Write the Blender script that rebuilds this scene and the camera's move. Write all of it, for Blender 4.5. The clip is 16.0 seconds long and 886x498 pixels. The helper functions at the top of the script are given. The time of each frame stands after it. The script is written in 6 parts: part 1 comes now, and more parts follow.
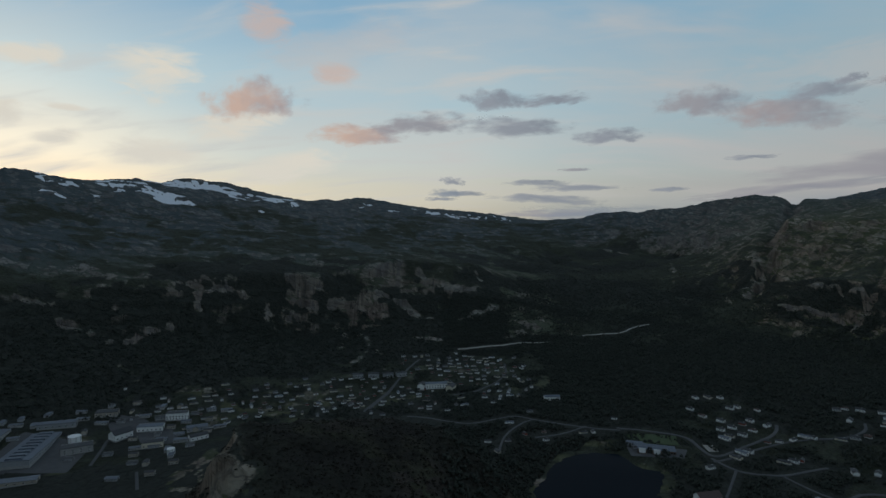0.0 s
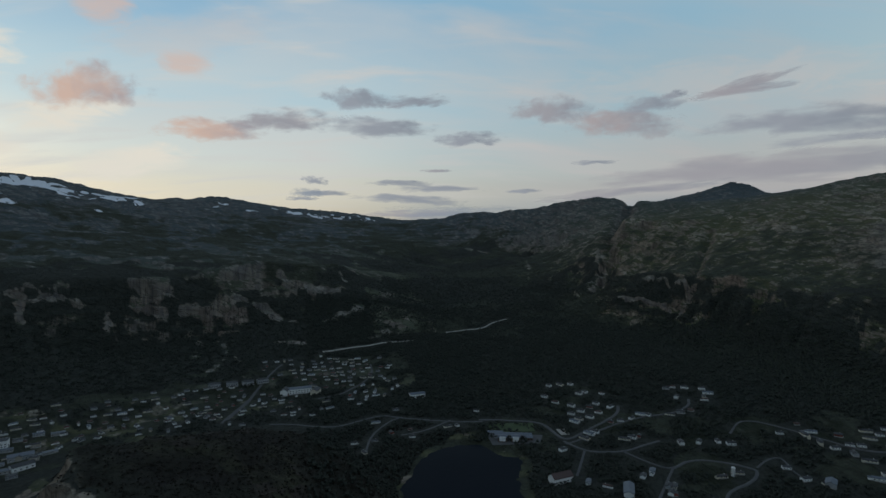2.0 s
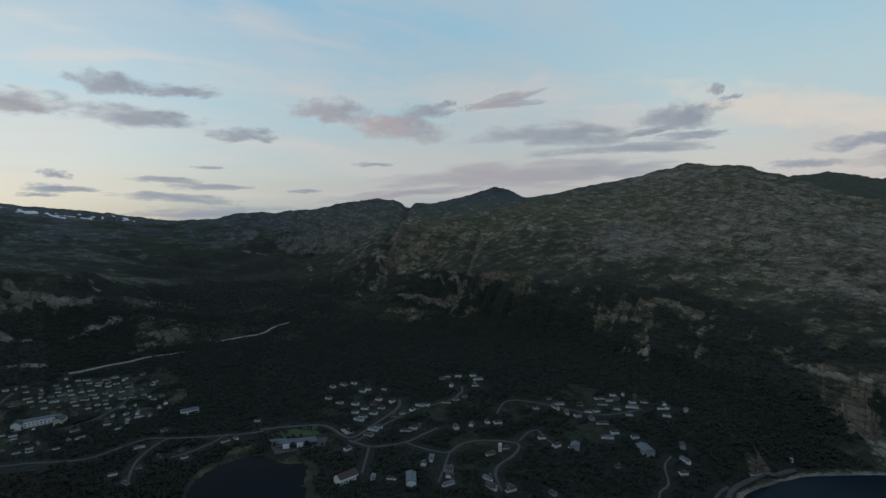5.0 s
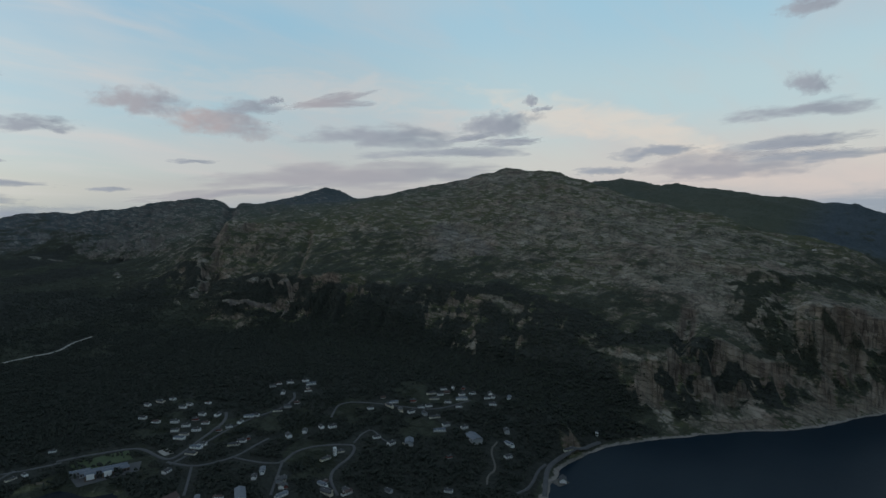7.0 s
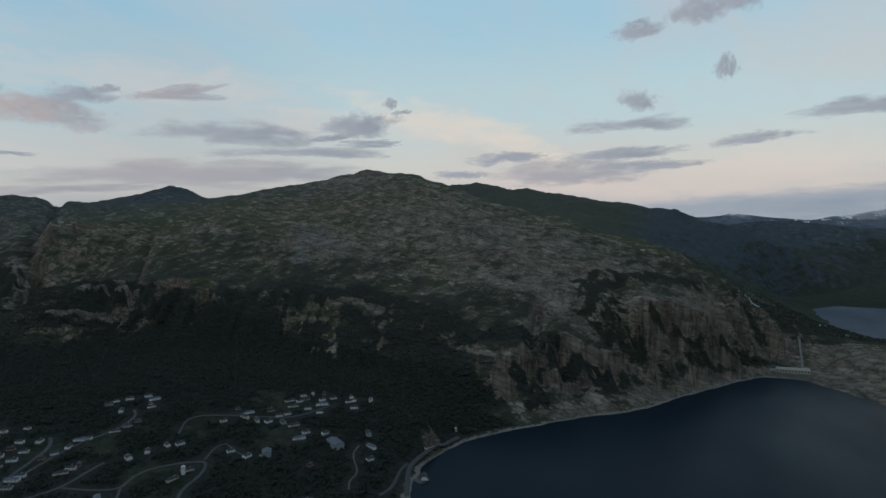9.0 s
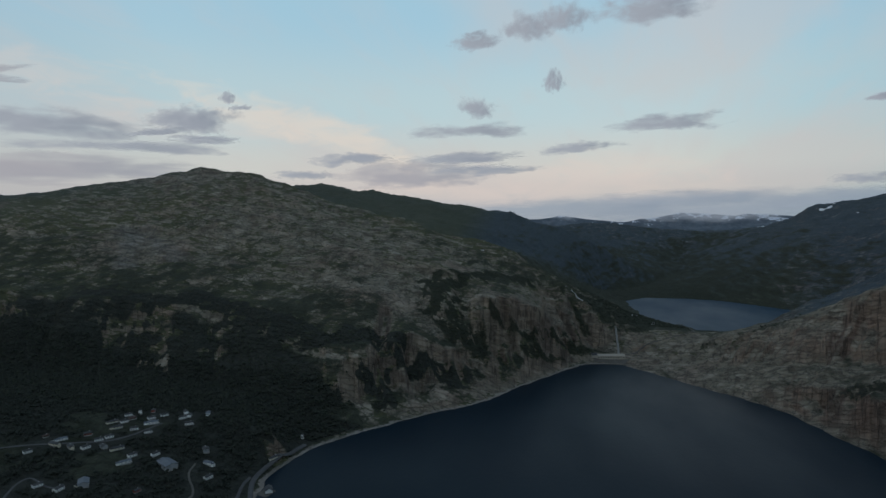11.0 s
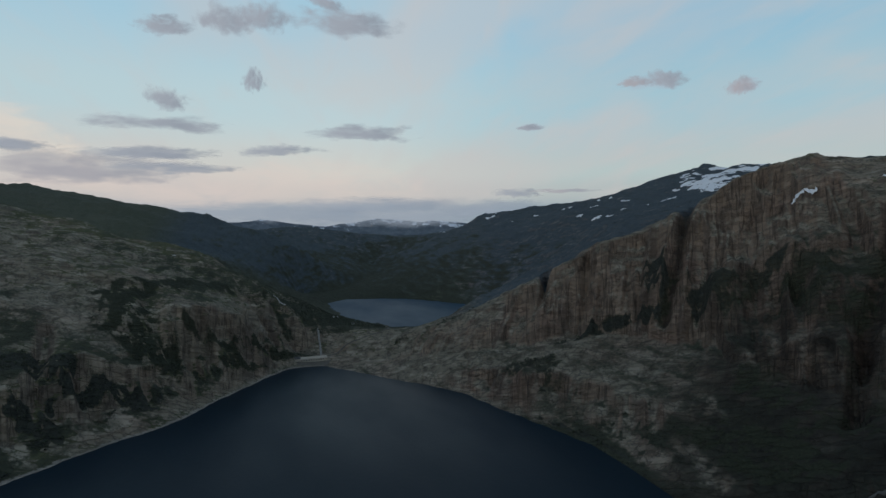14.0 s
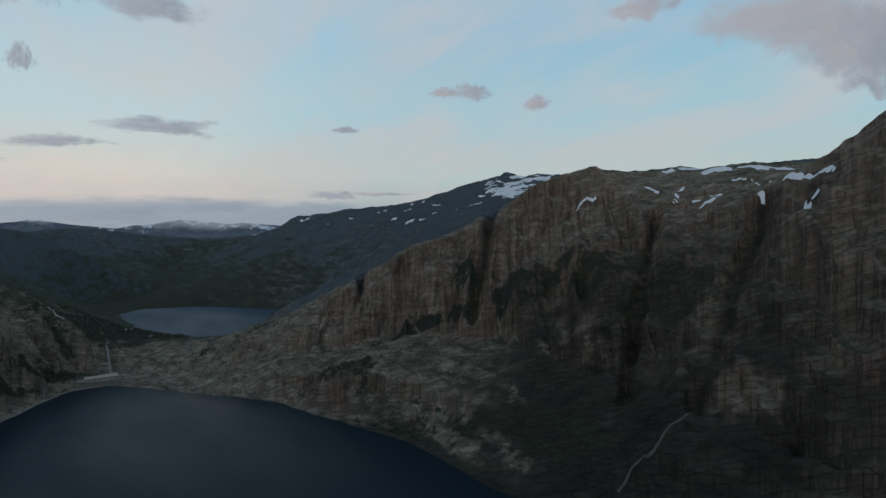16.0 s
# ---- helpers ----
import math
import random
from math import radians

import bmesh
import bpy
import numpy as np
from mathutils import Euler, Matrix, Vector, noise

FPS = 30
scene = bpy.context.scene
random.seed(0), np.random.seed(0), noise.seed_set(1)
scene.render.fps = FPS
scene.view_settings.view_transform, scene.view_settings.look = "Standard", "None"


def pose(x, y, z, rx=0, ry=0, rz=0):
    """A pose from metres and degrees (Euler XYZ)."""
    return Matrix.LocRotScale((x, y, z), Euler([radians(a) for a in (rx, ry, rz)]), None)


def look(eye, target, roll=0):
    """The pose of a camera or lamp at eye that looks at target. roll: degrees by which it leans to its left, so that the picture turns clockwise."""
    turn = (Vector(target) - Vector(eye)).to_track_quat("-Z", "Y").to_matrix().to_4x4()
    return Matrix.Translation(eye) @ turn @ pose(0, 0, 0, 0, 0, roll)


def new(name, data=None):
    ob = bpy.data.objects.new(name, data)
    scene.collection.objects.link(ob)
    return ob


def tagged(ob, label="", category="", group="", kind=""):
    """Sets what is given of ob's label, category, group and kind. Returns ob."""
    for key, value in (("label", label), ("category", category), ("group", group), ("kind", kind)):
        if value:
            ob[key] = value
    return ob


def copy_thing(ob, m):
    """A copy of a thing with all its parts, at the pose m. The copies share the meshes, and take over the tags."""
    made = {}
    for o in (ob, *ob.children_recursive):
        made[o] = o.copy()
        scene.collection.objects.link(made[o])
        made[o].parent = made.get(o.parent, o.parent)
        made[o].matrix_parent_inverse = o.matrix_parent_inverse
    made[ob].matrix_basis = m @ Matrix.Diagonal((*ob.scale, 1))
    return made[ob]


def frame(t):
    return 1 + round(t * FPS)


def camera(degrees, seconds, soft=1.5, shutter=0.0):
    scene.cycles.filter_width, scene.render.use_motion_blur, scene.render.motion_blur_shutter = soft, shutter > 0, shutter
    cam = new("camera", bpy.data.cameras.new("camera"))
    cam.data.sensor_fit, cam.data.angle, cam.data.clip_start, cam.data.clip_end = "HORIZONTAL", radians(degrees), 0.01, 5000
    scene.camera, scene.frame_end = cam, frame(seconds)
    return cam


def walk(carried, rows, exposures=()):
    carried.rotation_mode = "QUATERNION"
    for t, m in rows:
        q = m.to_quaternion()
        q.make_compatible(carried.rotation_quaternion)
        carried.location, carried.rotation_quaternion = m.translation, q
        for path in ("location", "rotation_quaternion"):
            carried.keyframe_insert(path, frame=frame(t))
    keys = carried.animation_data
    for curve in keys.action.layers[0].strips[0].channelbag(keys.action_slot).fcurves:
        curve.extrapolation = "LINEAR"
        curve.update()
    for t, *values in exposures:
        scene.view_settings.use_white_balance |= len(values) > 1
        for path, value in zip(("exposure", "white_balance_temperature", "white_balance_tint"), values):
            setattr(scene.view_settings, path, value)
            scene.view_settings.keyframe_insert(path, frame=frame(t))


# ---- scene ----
cam = camera(74.2, 16.0)
PATH = [
    (0.0, pose(0, 0, 300, 88.15, -0.07, 0.01)),
    (0.5, pose(0, 0, 300, 88.15, 0.06, -3.40)),
    (1.0, pose(0, 0, 300, 88.20, -0.05, -6.63)),
    (1.5, pose(0, 0, 300, 88.17, 0.04, -9.99)),
    (2.0, pose(0, 0, 300, 88.14, 0.17, -13.20)),
    (2.5, pose(0, 0, 300, 88.15, 0.28, -16.39)),
    (3.0, pose(0, 0, 300, 88.15, 0.31, -19.82)),
    (3.5, pose(0, 0, 300, 88.11, 0.37, -22.96)),
    (4.0, pose(0, 0, 300, 88.12, 0.33, -26.24)),
    (6.5, pose(0, 0, 300, 88.05, 0.65, -47.06)),
    (7.0, pose(0, 0, 300, 88.06, 0.69, -50.63)),
    (7.5, pose(0, 0, 300, 88.06, 0.68, -54.11)),
    (8.0, pose(0, 0, 300, 88.10, 0.61, -57.39)),
    (8.5, pose(0, 0, 300, 88.13, 0.63, -60.72)),
    (9.0, pose(0, 0, 300, 88.09, 0.59, -64.20)),
    (11.5, pose(0, 0, 300, 88.10, 0.58, -83.37)),
    (12.0, pose(0, 0, 300, 88.14, 0.42, -87.85)),
    (12.5, pose(0, 0, 300, 88.17, 0.41, -92.61)),
    (13.0, pose(0, 0, 300, 88.22, 0.41, -97.77)),
    (13.5, pose(0, 0, 300, 88.24, 0.28, -102.82)),
    (14.0, pose(0, 0, 300, 88.26, 0.15, -107.67)),
    (14.5, pose(0, 0, 300, 88.34, -0.02, -112.41)),
    (15.0, pose(0, 0, 300, 88.38, 0.03, -117.26)),
    (15.5, pose(0, 0, 300, 88.40, 0.10, -121.76)),
    (16.0, pose(0, 0, 300, 88.51, 0.03, -125.55)),
]
walk(cam, PATH, [(0.0, -0.36), (1.5, -0.28), (3.5, -0.14), (6.5, 0.0), (16.0, 0.0)])

# ---- sky, light ----
GLOW = radians(-38)          # bearing of the sunset


class Nodes:
    """Short hand for node trees."""

    def __init__(self, tree):
        self.tree = tree

    def add(self, kind, inputs=None, **props):
        node = self.tree.nodes.new(kind)
        for k, v in props.items():
            setattr(node, k, v)
        for k, v in (inputs or {}).items():
            self.put(node.inputs[k], v)
        return node

    def put(self, socket, v):
        if hasattr(v, "is_output"):
            self.tree.links.new(v, socket)
        elif hasattr(v, "outputs"):
            self.tree.links.new(v.outputs[0], socket)
        else:
            socket.default_value = v

    def math(self, op, a, b=0.0, c=0.0, clamp=False):
        return self.add("ShaderNodeMath", {0: a, 1: b, 2: c}, operation=op, use_clamp=clamp).outputs[0]

    def ramp(self, fac, stops, smooth=True):
        node = self.add("ShaderNodeValToRGB", {0: fac})
        r = node.color_ramp
        r.interpolation = "EASE" if smooth else "LINEAR"
        while len(r.elements) < len(stops):
            r.elements.new(0.5)
        for e, (p, c) in zip(r.elements, stops):
            e.position, e.color = p, (*c, 1) if len(c) == 3 else c
        return node.outputs[0]

    def range(self, v, a, b, lo=0.0, hi=1.0, smooth=False):
        return self.add("ShaderNodeMapRange", {0: v, 1: a, 2: b, 3: lo, 4: hi}, interpolation_type="SMOOTHSTEP" if smooth else "LINEAR").outputs[0]

    def mix(self, f, a, b, blend="MIX"):
        node = self.add("ShaderNodeMix", data_type="RGBA", blend_type=blend)
        for k, v in ((0, f), (6, a), (7, b)):
            self.put(node.inputs[k], (*v, 1) if isinstance(v, tuple) and len(v) == 3 else v)
        return node.outputs[2]

    def noise(self, vec, scale, detail=4.0, rough=0.55, distort=0.0):
        return self.add("ShaderNodeTexNoise", {"Vector": vec, "Scale": scale, "Detail": detail, "Roughness": rough, "Distortion": distort}).outputs[0]

    def scaled(self, vec, x, y, z):
        return self.add("ShaderNodeMapping", {"Vector": vec, "Scale": (x, y, z)}).outputs[0]


WISPS = [(-10.5, 14.5, 3.8, 1.8, 0, 0), (-16.7, 18.6, 3.8, 2.9, 0, 0), (128.3, 13.5, 2.2, 1.2, 2, 10), (125.9, 13.4, 2.8, 0.9, 2, 0), (134.6, 12.4, 2.1, 1.0, 2, 0), (116.3, 9.8, 1.9, 0.5, 2, 0), (134.6, 12.4, 2.1, 0.9, 2, 0), (-26.2, 13.4, 6.4, 3.5, 1, 0), (-26.1, 6.6, 7.1, 2.4, 1, 0), (-33.3, 7.5, 3.4, 1.1, 1, 0), (-35.1, 13.7, 3.9, 1.5, 1, 0), (-36.6, 9.2, 2.1, 1.4, 1, 0), (-32.7, 10.0, 2.5, 0.5, 1, 0), (-19.3, 9.4, 7.2, 2.4, 1, -10), (-10.0, 17.1, 13.2, 2.9, 3, -15), (-15.3, 5.7, 9.7, 2.0, 1, -12), (59.8, 10.0, 27.4, 2.6, 3, 6), (38.7, 12.8, 23.5, 3.0, 3, 2), (80.5, 3.3, 16.5, 2.5, 3, 0), (66.9, 9.1, 22.9, 2.6, 4, 18), (88.0, 4.3, 38.2, 3.3, 3, 2), (96.2, 5.5, 17.5, 2.5, 3, 0)]


def make_sky():
    world = bpy.data.worlds.new("dusk_sky")
    scene.world = world
    world.use_nodes = True
    n = Nodes(world.node_tree)
    out = world.node_tree.nodes["World Output"]
    back = world.node_tree.nodes["Background"]
    vec = n.add("ShaderNodeTexCoord").outputs["Generated"]
    split = n.add("ShaderNodeSeparateXYZ", {0: vec})
    up = n.math("MAXIMUM", split.outputs[2], 0.0)
    side = n.math("ADD", n.math("MULTIPLY", split.outputs[0], math.sin(GLOW)), n.math("MULTIPLY", split.outputs[1], math.cos(GLOW)))
    warm = n.range(side, 0.15, 1.0, smooth=True)
    cool_side = n.ramp(up, [(0.0, (0.22, 0.28, 0.37)), (0.032, (0.29, 0.34, 0.42)), (0.065, (0.50, 0.465, 0.47)), (0.1, (0.54, 0.54, 0.52)), (0.2, (0.44, 0.57, 0.61)), (0.35, (0.33, 0.53, 0.65)), (0.5, (0.20, 0.34, 0.47)), (0.75, (0.11, 0.20, 0.30)), (1.0, (0.08, 0.15, 0.24))])
    glow_side = n.ramp(up, [(0.0, (0.55, 0.50, 0.40)), (0.06, (0.64, 0.625, 0.545)), (0.13, (0.585, 0.665, 0.67)), (0.22, (0.42, 0.61, 0.71)), (0.36, (0.20, 0.43, 0.64)), (0.5, (0.15, 0.29, 0.46)), (0.75, (0.11, 0.20, 0.30)), (1.0, (0.08, 0.15, 0.24))])
    colour = n.mix(warm, cool_side, glow_side)
    # the clearer, deeper blue between the sunset and the south
    clear = n.math("ADD", n.math("MULTIPLY", split.outputs[0], math.sin(radians(30))), n.math("MULTIPLY", split.outputs[1], math.cos(radians(30))))
    colour = n.mix(n.range(clear, 0.86, 1.0, 0.0, 1.0, smooth=True), colour, n.mix(1.0, colour, (0.80, 0.86, 0.91), "MULTIPLY"))
    north = n.math("ADD", n.math("MULTIPLY", split.outputs[0], math.sin(radians(142))), n.math("MULTIPLY", split.outputs[1], math.cos(radians(142))))
    colour = n.mix(n.range(north, 0.70, 0.98, 0.0, 1.0, smooth=True), colour, n.mix(1.0, colour, (0.66, 0.82, 0.90), "MULTIPLY"))
    nishita = n.add("ShaderNodeTexSky", sky_type="NISHITA", sun_disc=False, sun_elevation=radians(7), sun_rotation=GLOW, altitude=400)
    colour = n.mix(1.0, colour, n.mix(1.0, nishita, (0.02, 0.02, 0.02), "MULTIPLY"), "ADD")
    # thin high veils, drawn out along the wind
    flat = n.add("ShaderNodeCombineXYZ", {0: n.math("DIVIDE", split.outputs[0], n.math("ADD", split.outputs[2], 0.22)), 1: n.math("DIVIDE", split.outputs[1], n.math("ADD", split.outputs[2], 0.22))})
    turned = n.add("ShaderNodeMapping", {"Vector": flat, "Rotation": (0, 0, radians(24)), "Scale": (0.7, 1.35, 1)})
    veil = n.range(n.noise(turned, 1.1, 5, 0.5, 0.35), 0.40, 0.66, smooth=True)
    wisp = n.range(n.noise(n.scaled(turned, 1.0, 1.7, 1), 2.6, 5, 0.52, 0.5), 0.46, 0.78, smooth=True)
    thin = n.math("MULTIPLY", n.math("ADD", n.math("MULTIPLY", veil, 0.45), n.math("MULTIPLY", wisp, n.range(warm, 0.0, 0.7, 0.25, 0.62))), n.range(split.outputs[2], 0.0, 0.09, smooth=True))
    veil_colour = n.mix(warm, (0.57, 0.53, 0.525), (0.72, 0.73, 0.71))
    colour = n.mix(thin, colour, veil_colour)
    # pink, cream and grey scraps of thin cloud: bearing, height, width, thickness, tint, tilt
    ripple = n.noise(n.scaled(vec, 14, 14, 42), 1.0, 6, 0.6, 0.7)
    shift = n.noise(n.scaled(vec, 5, 5, 14), 1.0, 4, 0.5, 0.4)
    for bearing, rise, wide, high, tint, lean in WISPS:
        b, e, k = radians(bearing), radians(rise), radians(lean)
        right, over = Vector((math.cos(b), -math.sin(b), 0)), Vector((-math.sin(b) * math.sin(e), -math.cos(b) * math.sin(e), math.cos(e)))
        right, over = right * math.cos(k) - over * math.sin(k), over * math.cos(k) + right * math.sin(k)
        ahead = Vector((math.sin(b) * math.cos(e), math.cos(b) * math.cos(e), math.sin(e)))
        px = n.math("MULTIPLY", n.add("ShaderNodeVectorMath", {0: vec, 1: right}, operation="DOT_PRODUCT").outputs["Value"], 1.5 / radians(wide))
        pz = n.math("MULTIPLY", n.add("ShaderNodeVectorMath", {0: vec, 1: over}, operation="DOT_PRODUCT").outputs["Value"], 1.3 / radians(high))
        pz = n.math("ADD", pz, n.math("MULTIPLY", n.math("SUBTRACT", shift, 0.5), 1.6))
        r2 = n.math("ADD", n.math("MULTIPLY", px, px), n.math("MULTIPLY", pz, pz))
        body = n.math("ADD", n.math("SUBTRACT", 1.0, r2), n.math("MULTIPLY", n.math("SUBTRACT", ripple, 0.5), 2.2))
        front = n.range(n.add("ShaderNodeVectorMath", {0: vec, 1: ahead}, operation="DOT_PRODUCT").outputs["Value"], 0.75, 0.85)
        mask = n.math("MULTIPLY", n.math("MULTIPLY", n.range(body, 0.0, 1.1, smooth=True), front), (0.7, 1.0, 0.6, 0.3, 0.38)[tint])
        colour = n.mix(mask, colour, ((0.74, 0.55, 0.47), (0.88, 0.84, 0.74), (0.40, 0.45, 0.53), (0.70, 0.60, 0.55), (0.82, 0.70, 0.58))[tint])
    # below the horizon: dark land
    colour = n.mix(n.range(split.outputs[2], -0.02, 0.0), (0.02, 0.024, 0.025), colour)
    n.put(back.inputs[0], colour)
    back.inputs[1].default_value = 1.0


make_sky()
sun = new("sun", bpy.data.lights.new("sun", "SUN"))
sun.data.energy, sun.data.angle, sun.data.color = 0.22, radians(12), (1.0, 0.88, 0.76)
sun.matrix_world = look((0, 0, 0), (-math.sin(GLOW), -math.cos(GLOW), -0.135))

# ---- materials ----
def material(name, rough=0.8, metal=0.0):
    mat = bpy.data.materials.new(name)
    mat.use_nodes = True
    n = Nodes(mat.node_tree)
    shader = mat.node_tree.nodes["Principled BSDF"]
    shader.inputs["Roughness"].default_value, shader.inputs["Metallic"].default_value = rough, metal
    return mat, n, shader


def bump(n, shader, h, strength, distance):
    n.put(shader.inputs["Normal"], n.add("ShaderNodeBump", {"Height": h, "Strength": strength, "Distance": distance}))


def land_material():
    mat, n, s = material("land", 0.95)
    s.inputs["Specular IOR Level"].default_value = 0.12
    geo = n.add("ShaderNodeNewGeometry")
    pos = geo.outputs["Position"]
    nz = n.add("ShaderNodeSeparateXYZ", {0: geo.outputs["Normal"]}).outputs[2]
    high = n.add("ShaderNodeSeparateXYZ", {0: pos}).outputs[2]
    wood, scrub, snow, lawn, bare, haze_grey, dark, stands = (n.add("ShaderNodeAttribute", attribute_name=a).outputs["Fac"] for a in ("wood", "scrub", "snow", "lawn", "bare", "haze_grey", "dark", "stands"))
    big = n.noise(pos, 0.005, 6, 0.6)
    band = n.noise(n.add("ShaderNodeMapping", {"Vector": pos, "Rotation": (0, 0, radians(62)), "Scale": (0.35, 1.3, 2.4)}), 0.026, 6, 0.6, 0.15)
    mid = n.noise(pos, 0.035, 6, 0.62, 0.1)
    fine = n.noise(pos, 0.17, 6, 0.66)
    # along the walls that stand round the valley: how far along, and a little of the height, so that streaks run down them
    flat = n.add("ShaderNodeSeparateXYZ", {0: pos})
    run = n.math("MULTIPLY", n.math("ARCTAN2", flat.outputs[0], flat.outputs[1]), 1150.0)
    wall = n.add("ShaderNodeCombineXYZ", {0: run, 1: n.math("MULTIPLY", n.math("ADD", flat.outputs[0], flat.outputs[1]), 0.04), 2: n.math("MULTIPLY", high, 0.11)})
    streak = n.noise(wall, 0.08, 6, 0.65)
    crack = n.range(n.math("ABSOLUTE", n.math("SUBTRACT", n.noise(n.scaled(pos, 1, 1, 0.4), 0.045, 4, 0.55, 0.3), 0.5)), 0.0, 0.04, 0.6, 0.0)
    # slabs of rock in tilted beds, with joints between them
    def along(v):
        return n.add("ShaderNodeVectorMath", {0: pos, 1: v}, operation="DOT_PRODUCT").outputs["Value"]
    bend = n.math("MULTIPLY", n.math("SUBTRACT", n.noise(pos, 0.012, 4), 0.5), 1.6)
    beds = n.add("ShaderNodeCombineXYZ", {0: n.math("MULTIPLY", along((0.93, 0.0, -0.365)), 0.028), 1: n.math("MULTIPLY", along((0.054, 0.99, 0.126)), 0.028), 2: n.math("ADD", n.math("MULTIPLY", along((0.361, -0.137, 0.922)), 0.12), bend)})
    rimmed = n.add("ShaderNodeVectorMath", {0: beds, 1: n.add("ShaderNodeVectorMath", {0: n.add("ShaderNodeTexNoise", {"Vector": beds, "Scale": 2.5, "Detail": 5.0, "Roughness": 0.6}).outputs["Color"], 1: (0.5, 0.5, 0.5)}, operation="MULTIPLY").outputs[0]}, operation="ADD").outputs[0]
    gap = n.add("ShaderNodeTexVoronoi", {"Vector": rimmed, "Scale": 1.0}, feature="DISTANCE_TO_EDGE").outputs["Distance"]
    slab = n.add("ShaderNodeSeparateXYZ", {0: n.add("ShaderNodeTexVoronoi", {"Vector": rimmed, "Scale": 1.0}, feature="F1").outputs["Color"]})
    small = n.add("ShaderNodeTexVoronoi", {"Vector": rimmed, "Scale": 2.9}, feature="DISTANCE_TO_EDGE").outputs["Distance"]
    # rock: grey gneiss with rusty parts; on the faces, upright and level joints
    joint = n.range(n.math("ABSOLUTE", n.math("SUBTRACT", n.noise(wall, 0.075, 3, 0.5), 0.5)), 0.0, 0.035, 1.0, 0.0)
    layer = n.range(n.math("ABSOLUTE", n.math("SUBTRACT", n.noise(n.scaled(pos, 0.12, 0.12, 1.0), 0.075, 3, 0.5), 0.5)), 0.0, 0.022, 1.0, 0.0)
    rib = n.noise(wall, 0.03, 3, 0.5, 0.3)
    face = n.math("ADD", n.math("MULTIPLY", n.noise(wall, 0.13, 5, 0.62), 0.5), n.math("ADD", n.math("MULTIPLY", rib, 0.35), n.math("MULTIPLY", n.noise(pos, 0.022, 6, 0.65), 0.2)))
    steep = n.range(nz, 0.85, 0.66)
    tone = n.math("ADD", n.math("MULTIPLY", mid, n.math("SUBTRACT", 1.0, steep)), n.math("MULTIPLY", face, steep))
    tone = n.math("ADD", n.math("MULTIPLY", n.math("SUBTRACT", tone, 0.5), 0.75), n.range(slab.outputs[0], 0.0, 1.0, 0.42, 0.56))
    rock = n.ramp(tone, [(0.34, (0.118, 0.108, 0.081)), (0.48, (0.198, 0.184, 0.141)), (0.63, (0.300, 0.282, 0.222))])
    rock = n.mix(n.math("ADD", n.math("MULTIPLY", n.range(n.noise(pos, 0.009, 4), 0.48, 0.68), 0.5), n.math("MULTIPLY", steep, n.range(n.add("ShaderNodeSeparateXYZ", {0: pos}).outputs[1], -60.0, -240.0, 0.2, 0.6))), rock, n.mix(n.range(tone, 0.35, 0.62), (0.122, 0.093, 0.073), (0.32, 0.247, 0.192)))
    rock = n.mix(n.math("MULTIPLY", n.math("MAXIMUM", n.range(streak, 0.50, 0.66, 0.0, 0.42), n.range(rib, 0.54, 0.64, 0.0, 0.55)), steep), rock, (0.06, 0.056, 0.052))
    seam = n.math("MAXIMUM", n.range(gap, 0.0, 0.055, 1.0, 0.0), n.range(small, 0.0, 0.05, 0.5, 0.0))
    cleft = n.math("MULTIPLY", n.math("MAXIMUM", n.math("MULTIPLY", seam, n.range(steep, 0.0, 1.0, 1.0, 0.22)), n.math("MULTIPLY", n.math("MAXIMUM", joint, n.math("MULTIPLY", layer, 0.35)), steep)), n.math("MULTIPLY", n.range(steep, 0.0, 1.0, 0.5, 1.0), 0.6))
    rock = n.mix(steep, rock, n.mix(1.0, rock, (0.90, 0.855, 0.83), "MULTIPLY"))
    rock = n.mix(cleft, rock, (0.028, 0.027, 0.026))
    # far rock gets haze painted into it; western crags and scree are plain grey
    rock = n.mix(n.math("MULTIPLY", haze_grey, 0.85), rock, n.ramp(tone, [(0.34, (0.053, 0.063, 0.069)), (0.5, (0.095, 0.112, 0.123)), (0.64, (0.165, 0.188, 0.202))]))
    # shade on the near wall and in the gullies, put into the rock colour
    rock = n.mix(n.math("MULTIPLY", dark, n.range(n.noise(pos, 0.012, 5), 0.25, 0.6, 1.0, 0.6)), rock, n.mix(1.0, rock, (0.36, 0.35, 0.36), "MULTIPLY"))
    rock = n.mix(n.math("MULTIPLY", crack, n.math("SUBTRACT", 1.0, steep)), rock, (0.03, 0.03, 0.029))
    # heath and grass on the gentler ground
    heath = n.ramp(fine, [(0.3, (0.056, 0.062, 0.034)), (0.5, (0.096, 0.103, 0.057)), (0.75, (0.140, 0.142, 0.090))])
    heath = n.mix(n.range(big, 0.4, 0.65, 0.0, 0.6), heath, (0.066, 0.080, 0.042))
    # blue haze over the far and high ground, painted into the heath
    heath = n.mix(haze_grey, heath, n.ramp(fine, [(0.3, (0.042, 0.057, 0.067)), (0.55, (0.067, 0.090, 0.104)), (0.8, (0.094, 0.116, 0.128))]))
    gentle = n.math("ADD", n.math("SUBTRACT", nz, 0.80), n.math("ADD", n.math("ADD", n.math("MULTIPLY", n.math("SUBTRACT", band, 0.5), 1.3), n.math("ADD", n.range(gap, 0.0, 0.16, 0.24, -0.06), n.range(slab.outputs[1], 0.0, 1.0, -0.2, 0.2))), n.math("ADD", n.math("MULTIPLY", n.math("SUBTRACT", mid, 0.5), 0.6), n.math("MULTIPLY", n.math("SUBTRACT", fine, 0.5), 0.7))))
